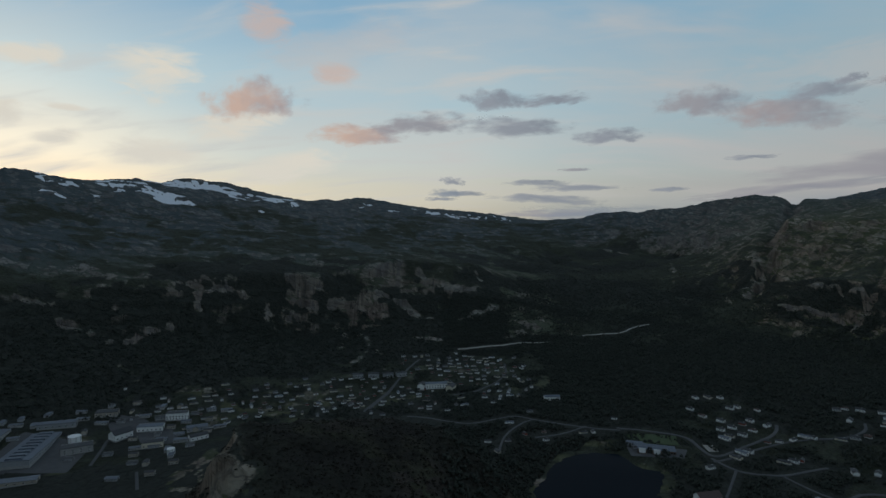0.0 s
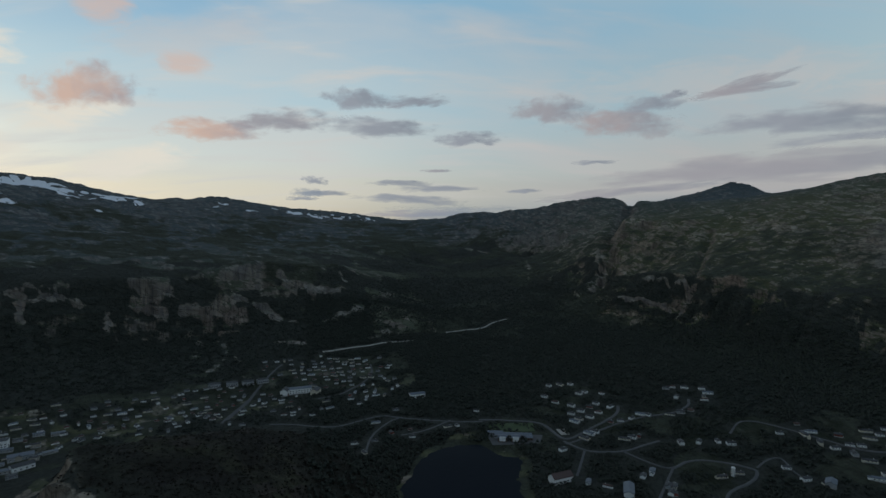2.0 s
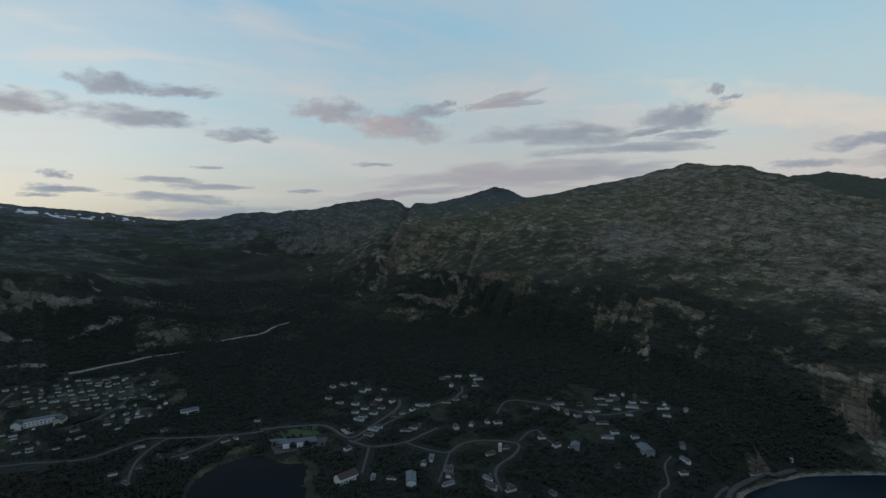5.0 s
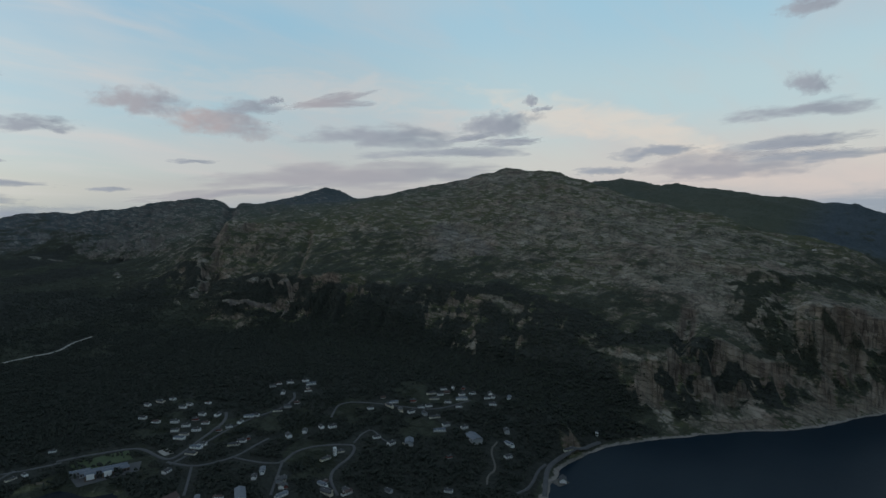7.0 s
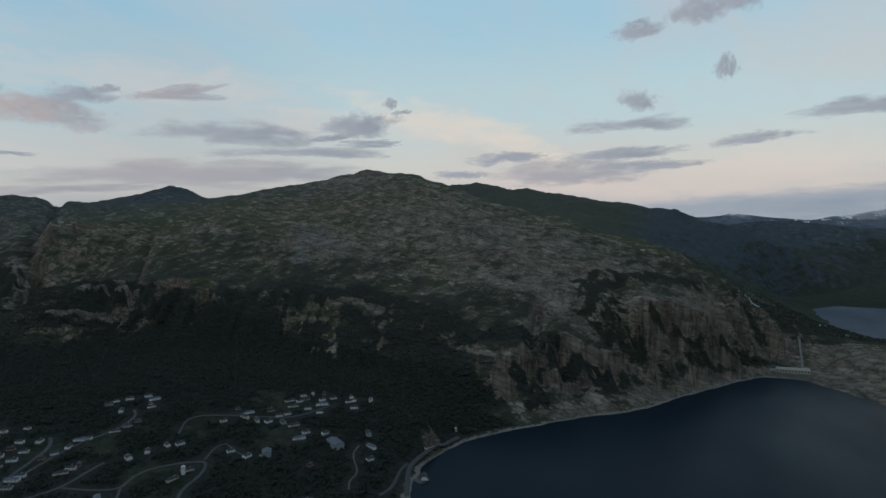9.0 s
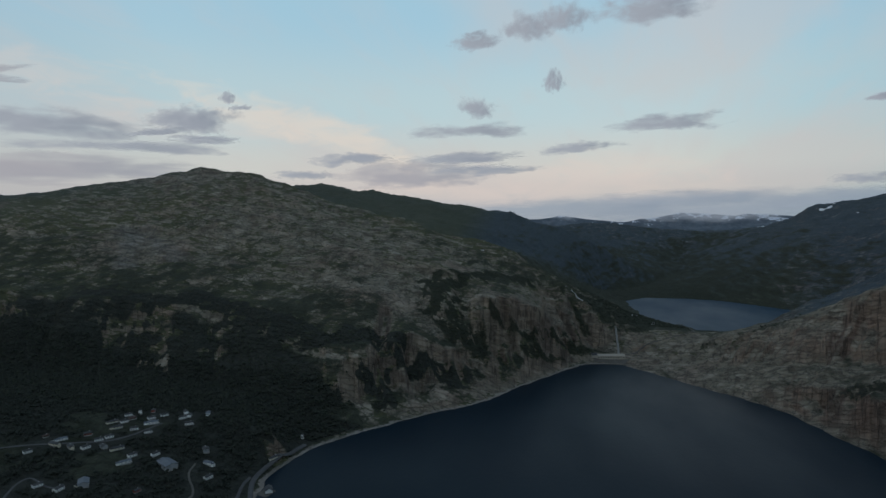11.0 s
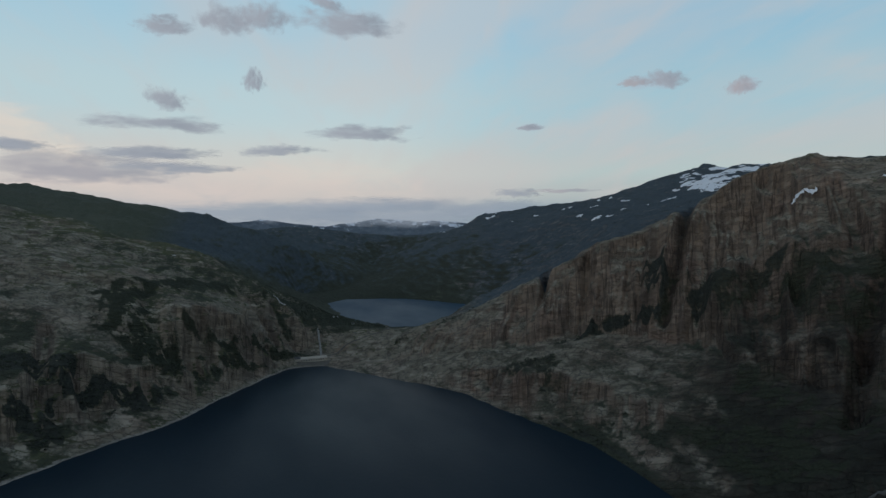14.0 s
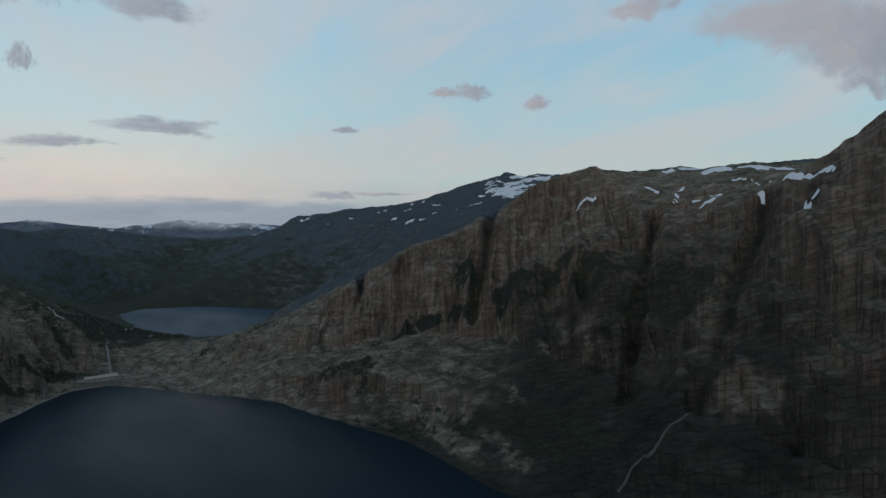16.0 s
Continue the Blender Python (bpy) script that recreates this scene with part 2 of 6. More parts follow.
    green = n.range(n.math("SUBTRACT", gentle, n.math("MULTIPLY", bare, 0.5)), -0.07, 0.09, smooth=True)
    colour = n.mix(green, rock, heath)
    # dwarf birch and juniper
    bush = n.ramp(fine, [(0.3, (0.028, 0.033, 0.024)), (0.6, (0.048, 0.056, 0.039)), (0.8, (0.072, 0.079, 0.056))])
    tangle = n.math("ADD", scrub, n.math("ADD", n.math("MULTIPLY", n.math("SUBTRACT", band, 0.5), 1.5), n.math("ADD", n.math("MULTIPLY", n.math("SUBTRACT", fine, 0.5), 0.9), n.math("MULTIPLY", n.math("SUBTRACT", nz, 0.72), 1.2))))
    colour = n.mix(n.range(tangle, 0.35, 0.75), colour, bush)
    # shade of the north wall's near end painted dark brown; heather on the knoll
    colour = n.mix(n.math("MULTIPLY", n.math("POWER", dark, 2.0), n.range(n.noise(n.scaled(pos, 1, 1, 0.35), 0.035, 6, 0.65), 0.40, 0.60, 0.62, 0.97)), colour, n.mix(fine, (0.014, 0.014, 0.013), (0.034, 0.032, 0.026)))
    strand = n.math("MULTIPLY", n.range(n.math("ADD", high, n.math("MULTIPLY", fine, 5.0)), 3.4, 4.2, 1.0, 0.0), n.math("MULTIPLY", n.range(n.noise(pos, 0.013, 4), 0.36, 0.5, 0.55, 1.0), n.range(n.add("ShaderNodeSeparateXYZ", {0: pos}).outputs[1], -170.0, -60.0)))
    colour = n.mix(strand, colour, (0.25, 0.235, 0.205))
    thicket = n.ramp(n.noise(pos, 0.3, 4, 0.7), [(0.3, (0.020, 0.024, 0.016)), (0.55, (0.034, 0.041, 0.026)), (0.75, (0.056, 0.064, 0.041))])
    colour = n.mix(n.range(n.math("ADD", stands, n.math("MULTIPLY", n.math("ADD", n.math("SUBTRACT", fine, 0.5), n.math("SUBTRACT", mid, 0.5)), 1.1)), 0.30, 0.85, 0.0, 0.9), colour, thicket)
    floor = n.ramp(fine, [(0.3, (0.027, 0.032, 0.027)), (0.7, (0.045, 0.050, 0.041))])
    colour = n.mix(n.range(n.math("ADD", wood, n.math("MULTIPLY", n.math("SUBTRACT", fine, 0.5), 0.5)), 0.35, 0.6), colour, floor)
    grass = n.ramp(n.noise(pos, 0.05, 5), [(0.35, (0.018, 0.023, 0.014)), (0.6, (0.028, 0.034, 0.021)), (0.8, (0.043, 0.045, 0.033))])
    colour = n.mix(n.range(lawn, 0.5, 0.85, 0.0, 0.8), colour, grass)
    colour = n.mix(1.0, colour, (1.0, 0.962, 0.972), "MULTIPLY")
    edge = n.math("ADD", snow, n.math("MULTIPLY", n.math("SUBTRACT", mid, 0.5), 0.6))
    snowy = n.range(edge, 0.49, 0.53)
    colour = n.mix(snowy, colour, n.mix(fine, (0.58, 0.61, 0.66), (0.78, 0.80, 0.83)))
    n.put(s.inputs["Base Color"], colour)
    relief_mix = n.math("ADD", n.math("ADD", n.math("MULTIPLY", n.mix(steep, mid, face), 6.0), n.math("ADD", n.range(slab.outputs[2], 0.0, 1.0, 0.0, 2.2), n.range(gap, 0.0, 0.12, -2.0, 0.0))), n.math("ADD", n.math("MULTIPLY", fine, 2.2), n.math("MULTIPLY", n.math("MULTIPLY", cleft, steep), -4.0)))
    bump(n, s, n.math("MULTIPLY", relief_mix, n.range(snowy, 0, 1, 1.0, 0.1)), 0.9, 1.0)
    return mat


def water_material(name, deep, shallow, gloss):
    mat, n, s = material(name, 0.2)
    pos = n.add("ShaderNodeNewGeometry").outputs["Position"]
    n.put(s.inputs["Base Color"], n.mix(n.noise(pos, 0.003, 2), deep, shallow))
    s.inputs["IOR"].default_value = 1.33
    s.inputs["Specular IOR Level"].default_value = gloss
    n.put(s.inputs["Roughness"], n.range(n.noise(n.scaled(pos, 1, 2.2, 1), 0.004, 3), 0.3, 0.7, 0.28, 0.40))
    bump(n, s, n.noise(n.scaled(pos, 1, 1.7, 1), 0.1, 3, 0.5), 0.15, 0.7)
    return mat


def cloud_material(name, colour, shade, dense=0.93, soft=0.0):
    mat = bpy.data.materials.new(name)
    mat.use_nodes = True
    n = Nodes(mat.node_tree)
    mat.node_tree.nodes.remove(mat.node_tree.nodes["Principled BSDF"])
    vec = n.add("ShaderNodeTexCoord").outputs["Object"]
    seed = n.math("MULTIPLY", n.add("ShaderNodeObjectInfo").outputs["Random"], 40.0)
    at = n.add("ShaderNodeSeparateXYZ", {0: vec})
    where = n.add("ShaderNodeCombineXYZ", {0: at.outputs[0], 1: seed, 2: at.outputs[2]})
    n1 = n.noise(n.scaled(where, 1.9, 1, 1.0), 1.0, 3, 0.5, 0.3)
    n2 = n.noise(n.scaled(where, 4.0, 1, 3.2), 1.0, 5, 0.56, 0.4)
    n3 = n.noise(n.add("ShaderNodeMapping", {"Vector": where, "Location": (7, 3, 5), "Scale": (2.4, 1, 1.3)}), 1.0, 5, 0.55, 0.4)
    # the outline is pushed about, so that no two are alike
    px = n.math("ADD", at.outputs[0], n.math("MULTIPLY", n.math("SUBTRACT", n3, 0.5), 1.0))
    pz = n.math("ADD", n.math("MULTIPLY", at.outputs[2], 1.35), n.math("MULTIPLY", n.math("SUBTRACT", n1, 0.5), 1.5))
    pz = n.math("MULTIPLY", pz, n.range(pz, -0.3, 0.3, 1.4, 0.95))
    r2 = n.math("ADD", n.math("MULTIPLY", n.math("MULTIPLY", px, px), 1.3), n.math("MULTIPLY", pz, pz))
    body = n.math("ADD", n.math("SUBTRACT", 0.80, r2), n.math("MULTIPLY", n.math("SUBTRACT", n2, 0.5), 1.15 + soft))
    rim = n.math("MAXIMUM", n.math("ABSOLUTE", at.outputs[0]), n.math("ABSOLUTE", at.outputs[2]))
    edge = n.range(rim, 0.72 - 0.5 * soft, 1.0, 1.0, 0.0, smooth=True)
    alpha = n.math("MULTIPLY", n.math("MULTIPLY", n.range(body, -0.10 - soft, 0.85 + 0.5 * soft, smooth=True), edge), dense)
    # lit left side and shaded right side are put into the colour
    tone = n.mix(n.range(n.math("ADD", n.math("MULTIPLY", at.outputs[0], -0.8), n.math("MULTIPLY", n1, 1.6)), 0.1, 1.15, smooth=True), shade, colour)
    # a part of the far sky: the sky's light is put in as glow
    lit = n.add("ShaderNodeEmission", {0: tone, 1: 1.0})
    mixed = n.add("ShaderNodeMixShader", {0: alpha, 1: n.add("ShaderNodeBsdfTransparent"), 2: lit})
    n.put(mat.node_tree.nodes["Material Output"].inputs[0], mixed)
    return mat


def leaf_material(name, a, b):
    mat, n, s = material(name, 0.9)
    s.inputs["Specular IOR Level"].default_value = 0.1
    geo = n.add("ShaderNodeNewGeometry")
    n.put(s.inputs["Base Color"], n.mix(n.math("ADD", n.math("MULTIPLY", geo.outputs["Random Per Island"], 0.6), n.math("MULTIPLY", n.noise(geo.outputs["Position"], 0.02, 4), 0.5)), a, b))
    return mat


LAND = land_material()
WATER = water_material("lake_water", (0.005, 0.013, 0.021), (0.008, 0.020, 0.031), 0.074)
MELT_WATER = water_material("melt_water", (0.012, 0.042, 0.074), (0.018, 0.055, 0.092), 0.03)
POND_WATER = water_material("pond_water", (0.003, 0.006, 0.011), (0.005, 0.009, 0.015), 0.02)
LEAVES = leaf_material("birch_and_pine_leaves", (0.029, 0.035, 0.030), (0.050, 0.056, 0.045))
HEATHER = leaf_material("brown_heather", (0.017, 0.015, 0.012), (0.029, 0.025, 0.020))
BIRCH = leaf_material("birch_scrub_leaves", (0.032, 0.039, 0.029), (0.056, 0.064, 0.046))


def painted(name, a, b, rough=0.7, scale=0.8, metal=0.0, lines=0.0):
    """A plain coat with stains at two scales; lines: boards or ribs across it."""
    mat, n, s = material(name, rough, metal)
    pos = n.add("ShaderNodeTexCoord").outputs["Object"]
    mixed = n.math("ADD", n.math("MULTIPLY", n.noise(pos, scale, 5, 0.6), 0.7), n.math("MULTIPLY", n.noise(pos, scale * 9, 3), 0.3))
    n.put(s.inputs["Base Color"], n.mix(n.range(mixed, 0.3, 0.7), a, b))
    h = n.noise(pos, scale * 12, 4)
    if lines:
        wave = n.add("ShaderNodeTexWave", {"Vector": pos, "Scale": lines, "Distortion": 0.3}, bands_direction="Z").outputs[1]
        h = n.math("ADD", wave, n.math("MULTIPLY", h, 0.4))
    bump(n, s, h, 0.4, 0.05)
    return mat


WHITE = painted("white_boards", (0.66, 0.66, 0.64), (0.84, 0.84, 0.82), lines=1.6)
CREAM = painted("cream_boards", (0.52, 0.47, 0.36), (0.66, 0.60, 0.48), lines=1.6)
RUST = painted("red_boards", (0.16, 0.04, 0.03), (0.24, 0.07, 0.05), lines=1.6)
GREY = painted("grey_boards", (0.22, 0.23, 0.24), (0.34, 0.35, 0.36), lines=1.6)
BROWN = painted("brown_boards", (0.09, 0.06, 0.045), (0.15, 0.10, 0.07), lines=1.6)
SLATE = painted("slate_roof", (0.026, 0.027, 0.029), (0.05, 0.05, 0.053), 0.6, lines=2.2)
TILE = painted("red_tile_roof", (0.06, 0.036, 0.031), (0.095, 0.058, 0.05), 0.7, lines=2.2)
SHEET = painted("pale_sheet_metal_roof", (0.078, 0.092, 0.115), (0.125, 0.145, 0.172), 0.5, 0.15, lines=0.6)
CONCRETE = painted("concrete", (0.26, 0.255, 0.245), (0.38, 0.375, 0.36), 0.9, 0.3)
PLASTER = painted("pale_plaster", (0.30, 0.27, 0.22), (0.42, 0.38, 0.32), 0.85, 0.3)
STEEL = painted("painted_steel", (0.085, 0.082, 0.076), (0.13, 0.125, 0.115), 0.7, 0.5)
PIPE = painted("grey_pipe_paint", (0.17, 0.165, 0.15), (0.25, 0.24, 0.22), 0.6, 0.4)
ASPHALT = painted("asphalt", (0.055, 0.056, 0.058), (0.09, 0.09, 0.09), 0.9, 0.1)
GRAVEL = painted("pale_gravel", (0.22, 0.205, 0.18), (0.40, 0.38, 0.34), 0.95, 0.12)
TURF = painted("mown_turf", (0.035, 0.055, 0.022), (0.06, 0.085, 0.035), 0.95, 0.06)
STREAM = painted("stony_stream_bed", (0.052, 0.052, 0.049), (0.095, 0.094, 0.089), 0.8, 0.25)
GLASS = material("window_glass", 0.08)[0]
GLASS.node_tree.nodes["Principled BSDF"].inputs["Base Color"].default_value = (0.02, 0.024, 0.03, 1)
EARTH = painted("trodden_earth", (0.07, 0.065, 0.055), (0.13, 0.12, 0.105), 0.95, 0.15)

# ---- the plan of the land: crests, cliff edges, feet of slopes and shores, x east, y ahead, z up ----
ridge_snow = [(-1505, 1995, 518), (-1470, 2115, 517), (-1410, 2245, 491), (-1360, 2360, 492), (-1325, 2465, 513), (-1235, 2595, 505), (-1205, 2695, 530), (-1110, 2815, 533), (-975, 2945, 504), (-890, 3045, 468), (-715, 3170, 453), (-585, 3285, 466), (-440, 3420, 489), (-220, 3555, 435), (20, 3675, 419), (420, 3765, 390), (705, 3835, 340)]
ridge_pass = [(620, 3240, 338), (695, 3020, 353), (755, 2800, 377), (880, 2660, 381), (1020, 2500, 391), (1070, 2425, 419), (1230, 2290, 440), (1300, 2190, 411), (1425, 2055, 412)]
ridge_cone = [(1780, 2780, 437), (1980, 2640, 485), (2095, 2550, 534), (2160, 2495, 516), (2255, 2410, 471), (2400, 2265, 451)]
ridge_dome = [(1715, 1820, 430), (1750, 1655, 443), (1760, 1505, 470), (1755, 1365, 489), (1795, 1235, 502), (1800, 1165, 514), (1790, 1065, 500), (1775, 965, 484), (1750, 875, 456), (1755, 720, 400), (1750, 550, 351), (1730, 395, 307), (1690, 255, 269), (1645, 145, 248)]
ridge_dome_end = [(1615, 150, 244), (1580, 55, 199), (1530, -35, 149), (1480, -70, 104), (1430, -80, 47), (1395, -85, 9)]
ridge_back = [(2620, 1245, 524), (2665, 1045, 519), (2690, 850, 483), (2720, 625, 439), (2740, 415, 406), (2740, 225, 381), (2685, 605, 432), (2685, 350, 396), (2665, 145, 360), (2620, 15, 316), (2555, -155, 245), (2490, -250, 149)]
ridge_far = [(4495, 200, 250), (4500, -125, 250), (4475, -490, 235), (4415, -870, 240), (4325, -1240, 235), (4200, -1620, 235)]
ridge_mid = [(3700, 25, 301), (3700, -85, 322), (3695, -190, 342), (3680, -405, 312), (3655, -580, 282), (3585, -920, 259), (3495, -1210, 302)]
ridge_moor = [(3105, -1110, 335), (2955, -1170, 395), (2760, -1315, 414), (2535, -1490, 437), (2350, -1595, 468), (2205, -1645, 507), (2060, -1685, 535), (1925, -1720, 564), (1830, -1735, 544), (1690, -1785, 540), (1580, -1805, 538)]
wall_top = [(1390, -170, 5), (1370, -245, 31), (1340, -320, 55), (1285, -410, 93), (1215, -525, 141), (1165, -570, 189), (1120, -615, 222), (1075, -670, 265), (1015, -745, 301), (975, -800, 336), (950, -835, 356), (915, -875, 392), (895, -915, 417), (865, -970, 427), (850, -1015, 441), (820, -1075, 432), (690, -1160, 435), (630, -1180, 439), (540, -1205, 429), (460, -1215, 413)]
wall_base = [(1320, -235, 6), (1230, -315, 20), (1145, -365, 41), (1055, -455, 67), (970, -535, 95), (895, -610, 119), (805, -660, 118), (410, -640, 104)]
buttress_foot = [(325, -550, 100), (280, -530, 104), (230, -525, 115), (165, -535, 135)]
buttress_top = [(370, -635, 153), (330, -660, 172), (285, -680, 187), (215, -680, 202)]
spur_near = [(405, -1075, 404), (390, -1050, 428), (360, -1020, 452), (315, -1000, 468), (270, -985, 505), (200, -960, 520)]
shore_a = [(565, 325, 0), (610, 340, 0), (665, 350, 0), (745, 340, 0), (810, 295, 0), (870, 250, 0), (940, 190, 0), (960, 165, 0), (1015, 115, 0), (1120, 65, 0), (1250, -10, 0), (1325, -65, 0), (1320, -145, 0), (1250, -195, 0), (1165, -255, 0), (1090, -320, 0), (1010, -370, 0), (915, -390, 0), (835, -415, 0), (745, -440, 0), (675, -455, 0), (630, -445, 0)]
shore_up = [(1460, -335, 50), (1540, -324, 50), (1618, -273, 50), (1729, -236, 50), (1944, -226, 50), (2066, -231, 50), (2160, -317, 50), (2147, -452, 50), (2073, -557, 50), (1905, -668, 50), (1745, -690, 50), (1640, -600, 50), (1500, -470, 50), (1450, -400, 50)]
lake_shoulder = [(1470, -190, 62), (1500, -250, 57), (1570, -225, 62), (1700, -195, 62), (1850, -185, 62), (2000, -185, 64)]
spit = [(1440, -300, 56), (1490, -316, 55), (1535, -308, 54)]
shore_pond = [(75, 480, 30), (90, 595, 30), (130, 665, 30), (185, 705, 30), (210, 705, 30), (210, 655, 30), (245, 645, 30), (250, 625, 30), (215, 600, 30), (215, 520, 30), (180, 470, 30)]
foot_town = [(-650, 850, 20), (-560, 880, 23), (-480, 925, 27), (-325, 1000, 30), (-170, 1065, 33), (-70, 1160, 38), (140, 1225, 45)]
town_mid = [(-525, 705, 8), (-485, 780, 8), (-385, 820, 9), (-295, 915, 12), (-140, 995, 17), (-25, 1015, 21), (95, 1040, 25)]
road_gravel = [(45, 1250, 50), (145, 1280, 52), (235, 1310, 50), (355, 1325, 67), (430, 1355, 70), (495, 1415, 74)]
cliff_foot_w = [(-735, 1020, 108), (-630, 1110, 70), (-525, 1190, 95), (-380, 1280, 54), (-240, 1350, 61), (-60, 1405, 86), (90, 1435, 109)]
cliff_top_w = [(-830, 1090, 201), (-750, 1165, 178), (-645, 1250, 188), (-520, 1330, 197), (-360, 1405, 194), (-260, 1470, 168), (-125, 1530, 230), (-5, 1580, 205), (105, 1635, 209)]
bench_w = [(-1145, 1515, 310), (-1030, 1680, 303), (-865, 1850, 312), (-650, 2020, 304), (-390, 2195, 273), (-75, 2335, 249), (270, 2415, 244), (510, 2445, 248)]
valley_in = [(430, 2260, 166), (545, 2030, 155), (610, 1850, 126), (745, 1690, 97), (815, 1550, 122), (825, 1370, 102)]
valley_hill = [(305, 1620, 87), (430, 1540, 97), (570, 1440, 93), (660, 1290, 85), (715, 1145, 75), (730, 955, 69), (675, 805, 71)]
gorge_top = [(580, 2535, 221), (740, 2390, 222), (865, 2185, 180), (960, 1870, 252), (980, 1745, 273)]
dome_shoulder = [(1035, 1770, 329), (1155, 1510, 325), (1295, 1250, 338), (1290, 1025, 293), (1375, 820, 306), (1385, 570, 261), (1350, 365, 226), (1330, 220, 208)]
dome_cliff_top = [(765, 1460, 170), (815, 1320, 187), (880, 1155, 203), (970, 940, 179), (1020, 720, 161), (1020, 595, 146), (1015, 475, 124), (950, 345, 93), (1025, 275, 113), (1095, 180, 75), (1240, 145, 166), (1320, 55, 133)]
dome_cliff_foot = [(720, 1385, 142), (775, 1140, 107), (810, 950, 83), (855, 740, 66), (865, 560, 51), (850, 445, 47), (845, 365, 26), (900, 285, 15)]
foot_dome = [(525, 850, 75), (595, 755, 66), (645, 655, 57), (705, 560, 51), (720, 470, 46), (700, 365, 39)]
village = [(210, 785, 32), (275, 725, 34), (355, 685, 38), (430, 640, 40), (495, 585, 38), (555, 520, 32), (610, 415, 23), (575, 355, 8)]
knoll = [(-160, 400, 148), (-145, 435, 154), (-125, 465, 151), (-90, 480, 148), (-40, 500, 141), (0, 500, 132), (35, 490, 116), (60, 475, 98)]
knoll_foot = [(-390, 750, 10), (-350, 825, 12), (-245, 890, 20), (-100, 885, 25), (30, 830, 28)]
lake_bed = [(250, 60, -25), (500, 180, -28), (700, 180, -30), (900, 20, -30), (1080, -40, -26), (1200, -80, -15), (1000, -220, -26), (750, -250, -30), (450, -250, -25), (250, -150, -22)]
upper_lake_bed = [(1560, -400, 42), (1700, -420, 38), (1900, -420, 38), (2000, -400, 40), (1900, -580, 40), (1700, -620, 40)]
pond_bed = [(130, 500, 25), (165, 560, 25), (150, 610, 25), (165, 660, 25), (200, 680, 26), (205, 630, 25)]
near_shore = [(565, 325, 0), (500, 240, 1), (400, 140, 2), (220, 80, 6), (80, 60, 30), (-20, 0, 60), (60, -120, 30), (150, -280, 5), (300, -420, 2), (480, -460, 1), (630, -445, 0)]
west_floor = [(-680, 740, 5), (-520, 640, 4), (-420, 540, 4), (-340, 450, 4), (-275, 395, 6), (-300, 320, 12)]
knoll_west = [(-212, 425, 60), (-225, 480, 28), (-205, 560, 20), (-130, 640, 22), (-20, 690, 28)]
west_bank = [(-360, 240, 40), (-480, 120, 110), (-620, 400, 60), (-760, 640, 40)]
near_slope = [(-60, 350, 118), (-130, 240, 120), (-170, 60, 130), (-120, -250, 120), (100, -480, 110), (260, -560, 90)]
near_dip = [(120, 330, 60), (140, 410, 42), (110, 455, 34), (240, 440, 32), (290, 540, 33), (340, 480, 28), (450, 350, 14)]
rear_crest = [(-900, 1150, 210), (-1300, 1200, 420), (-1300, 300, 480), (-1100, -700, 500), (-500, -1500, 520), (150, -1350, 480), (330, -1180, 470)]
rear_high = [(-2600, 2400, 430), (-2900, 800, 520), (-2700, -1200, 540), (-1600, -2800, 560), (300, -2900, 520), (1400, -2300, 500)]
behind_snow = [(-1700, 2900, 380), (-1200, 3300, 390), (-600, 3800, 350), (200, 4200, 280), (800, 4300, 240)]
behind_pass = [(1000, 3300, 260), (1400, 2700, 330), (1650, 2400, 360)]
behind_cone = [(2400, 3200, 330), (2700, 2700, 330)]
behind_dome = [(2100, 1750, 360), (2200, 1250, 390), (2150, 900, 370), (2100, 500, 280), (2050, 200, 200), (1950, 0, 110)]
behind_back = [(3100, 1400, 380), (3200, 700, 300), (3150, 200, 240), (3050, -150, 130)]
far_valley = [(2250, -150, 58), (2400, -350, 70), (2700, -500, 95), (3100, -600, 130), (3400, -700, 170)]
moor_side = [(2250, -620, 110), (2350, -800, 190), (2300, -1000, 290), (2500, -1150, 330), (2150, -1150, 350), (1900, -1150, 370)]
upper_bank = [(2050, -730, 75), (1880, -800, 110), (1700, -860, 190), (1500, -900, 280), (1350, -950, 340)]
neck = [(1400, -120, 12), (1425, -170, 40), (1440, -230, 56), (1432, -300, 56), (1420, -390, 60), (1400, -460, 95), (1420, -540, 120), (1480, -650, 150)]
snow_top_back = [(1300, -1400, 455), (1000, -1350, 450), (700, -1450, 452), (500, -1500, 458)]
slabs = [(1080, -360, 24), (995, -420, 47), (890, -465, 62), (790, -515, 66), (690, -545, 66), (590, -585, 74)]
LINES = (ridge_snow, ridge_pass, ridge_cone, ridge_dome, ridge_dome_end, ridge_back, ridge_far, ridge_mid, ridge_moor, wall_top, wall_base, buttress_foot, buttress_top, spur_near, shore_a, shore_up, lake_shoulder, spit, shore_pond, foot_town, town_mid, road_gravel, cliff_foot_w, cliff_top_w, bench_w, valley_in, valley_hill, gorge_top, dome_shoulder, dome_cliff_top, dome_cliff_foot, foot_dome, village, knoll, knoll_foot, lake_bed, upper_lake_bed, pond_bed, near_shore, west_floor, knoll_west, west_bank, near_slope, near_dip, rear_crest, rear_high, behind_snow, behind_pass, behind_cone, behind_dome, behind_back, far_valley, moor_side, upper_bank, neck, snow_top_back, slabs)

CELL, SPAN = 12.5, 5100.0


def drawn(line, step=9.0):
    """Points at even steps along a line of the plan."""
    out = []
    for a, b in zip(line, line[1:]):
        n = max(1, int(math.dist(a[:2], b[:2]) / step))
        out += [[a[k] + (b[k] - a[k]) * i / n for k in range(3)] for i in range(n)]
    return np.array(out + [list(line[-1])])


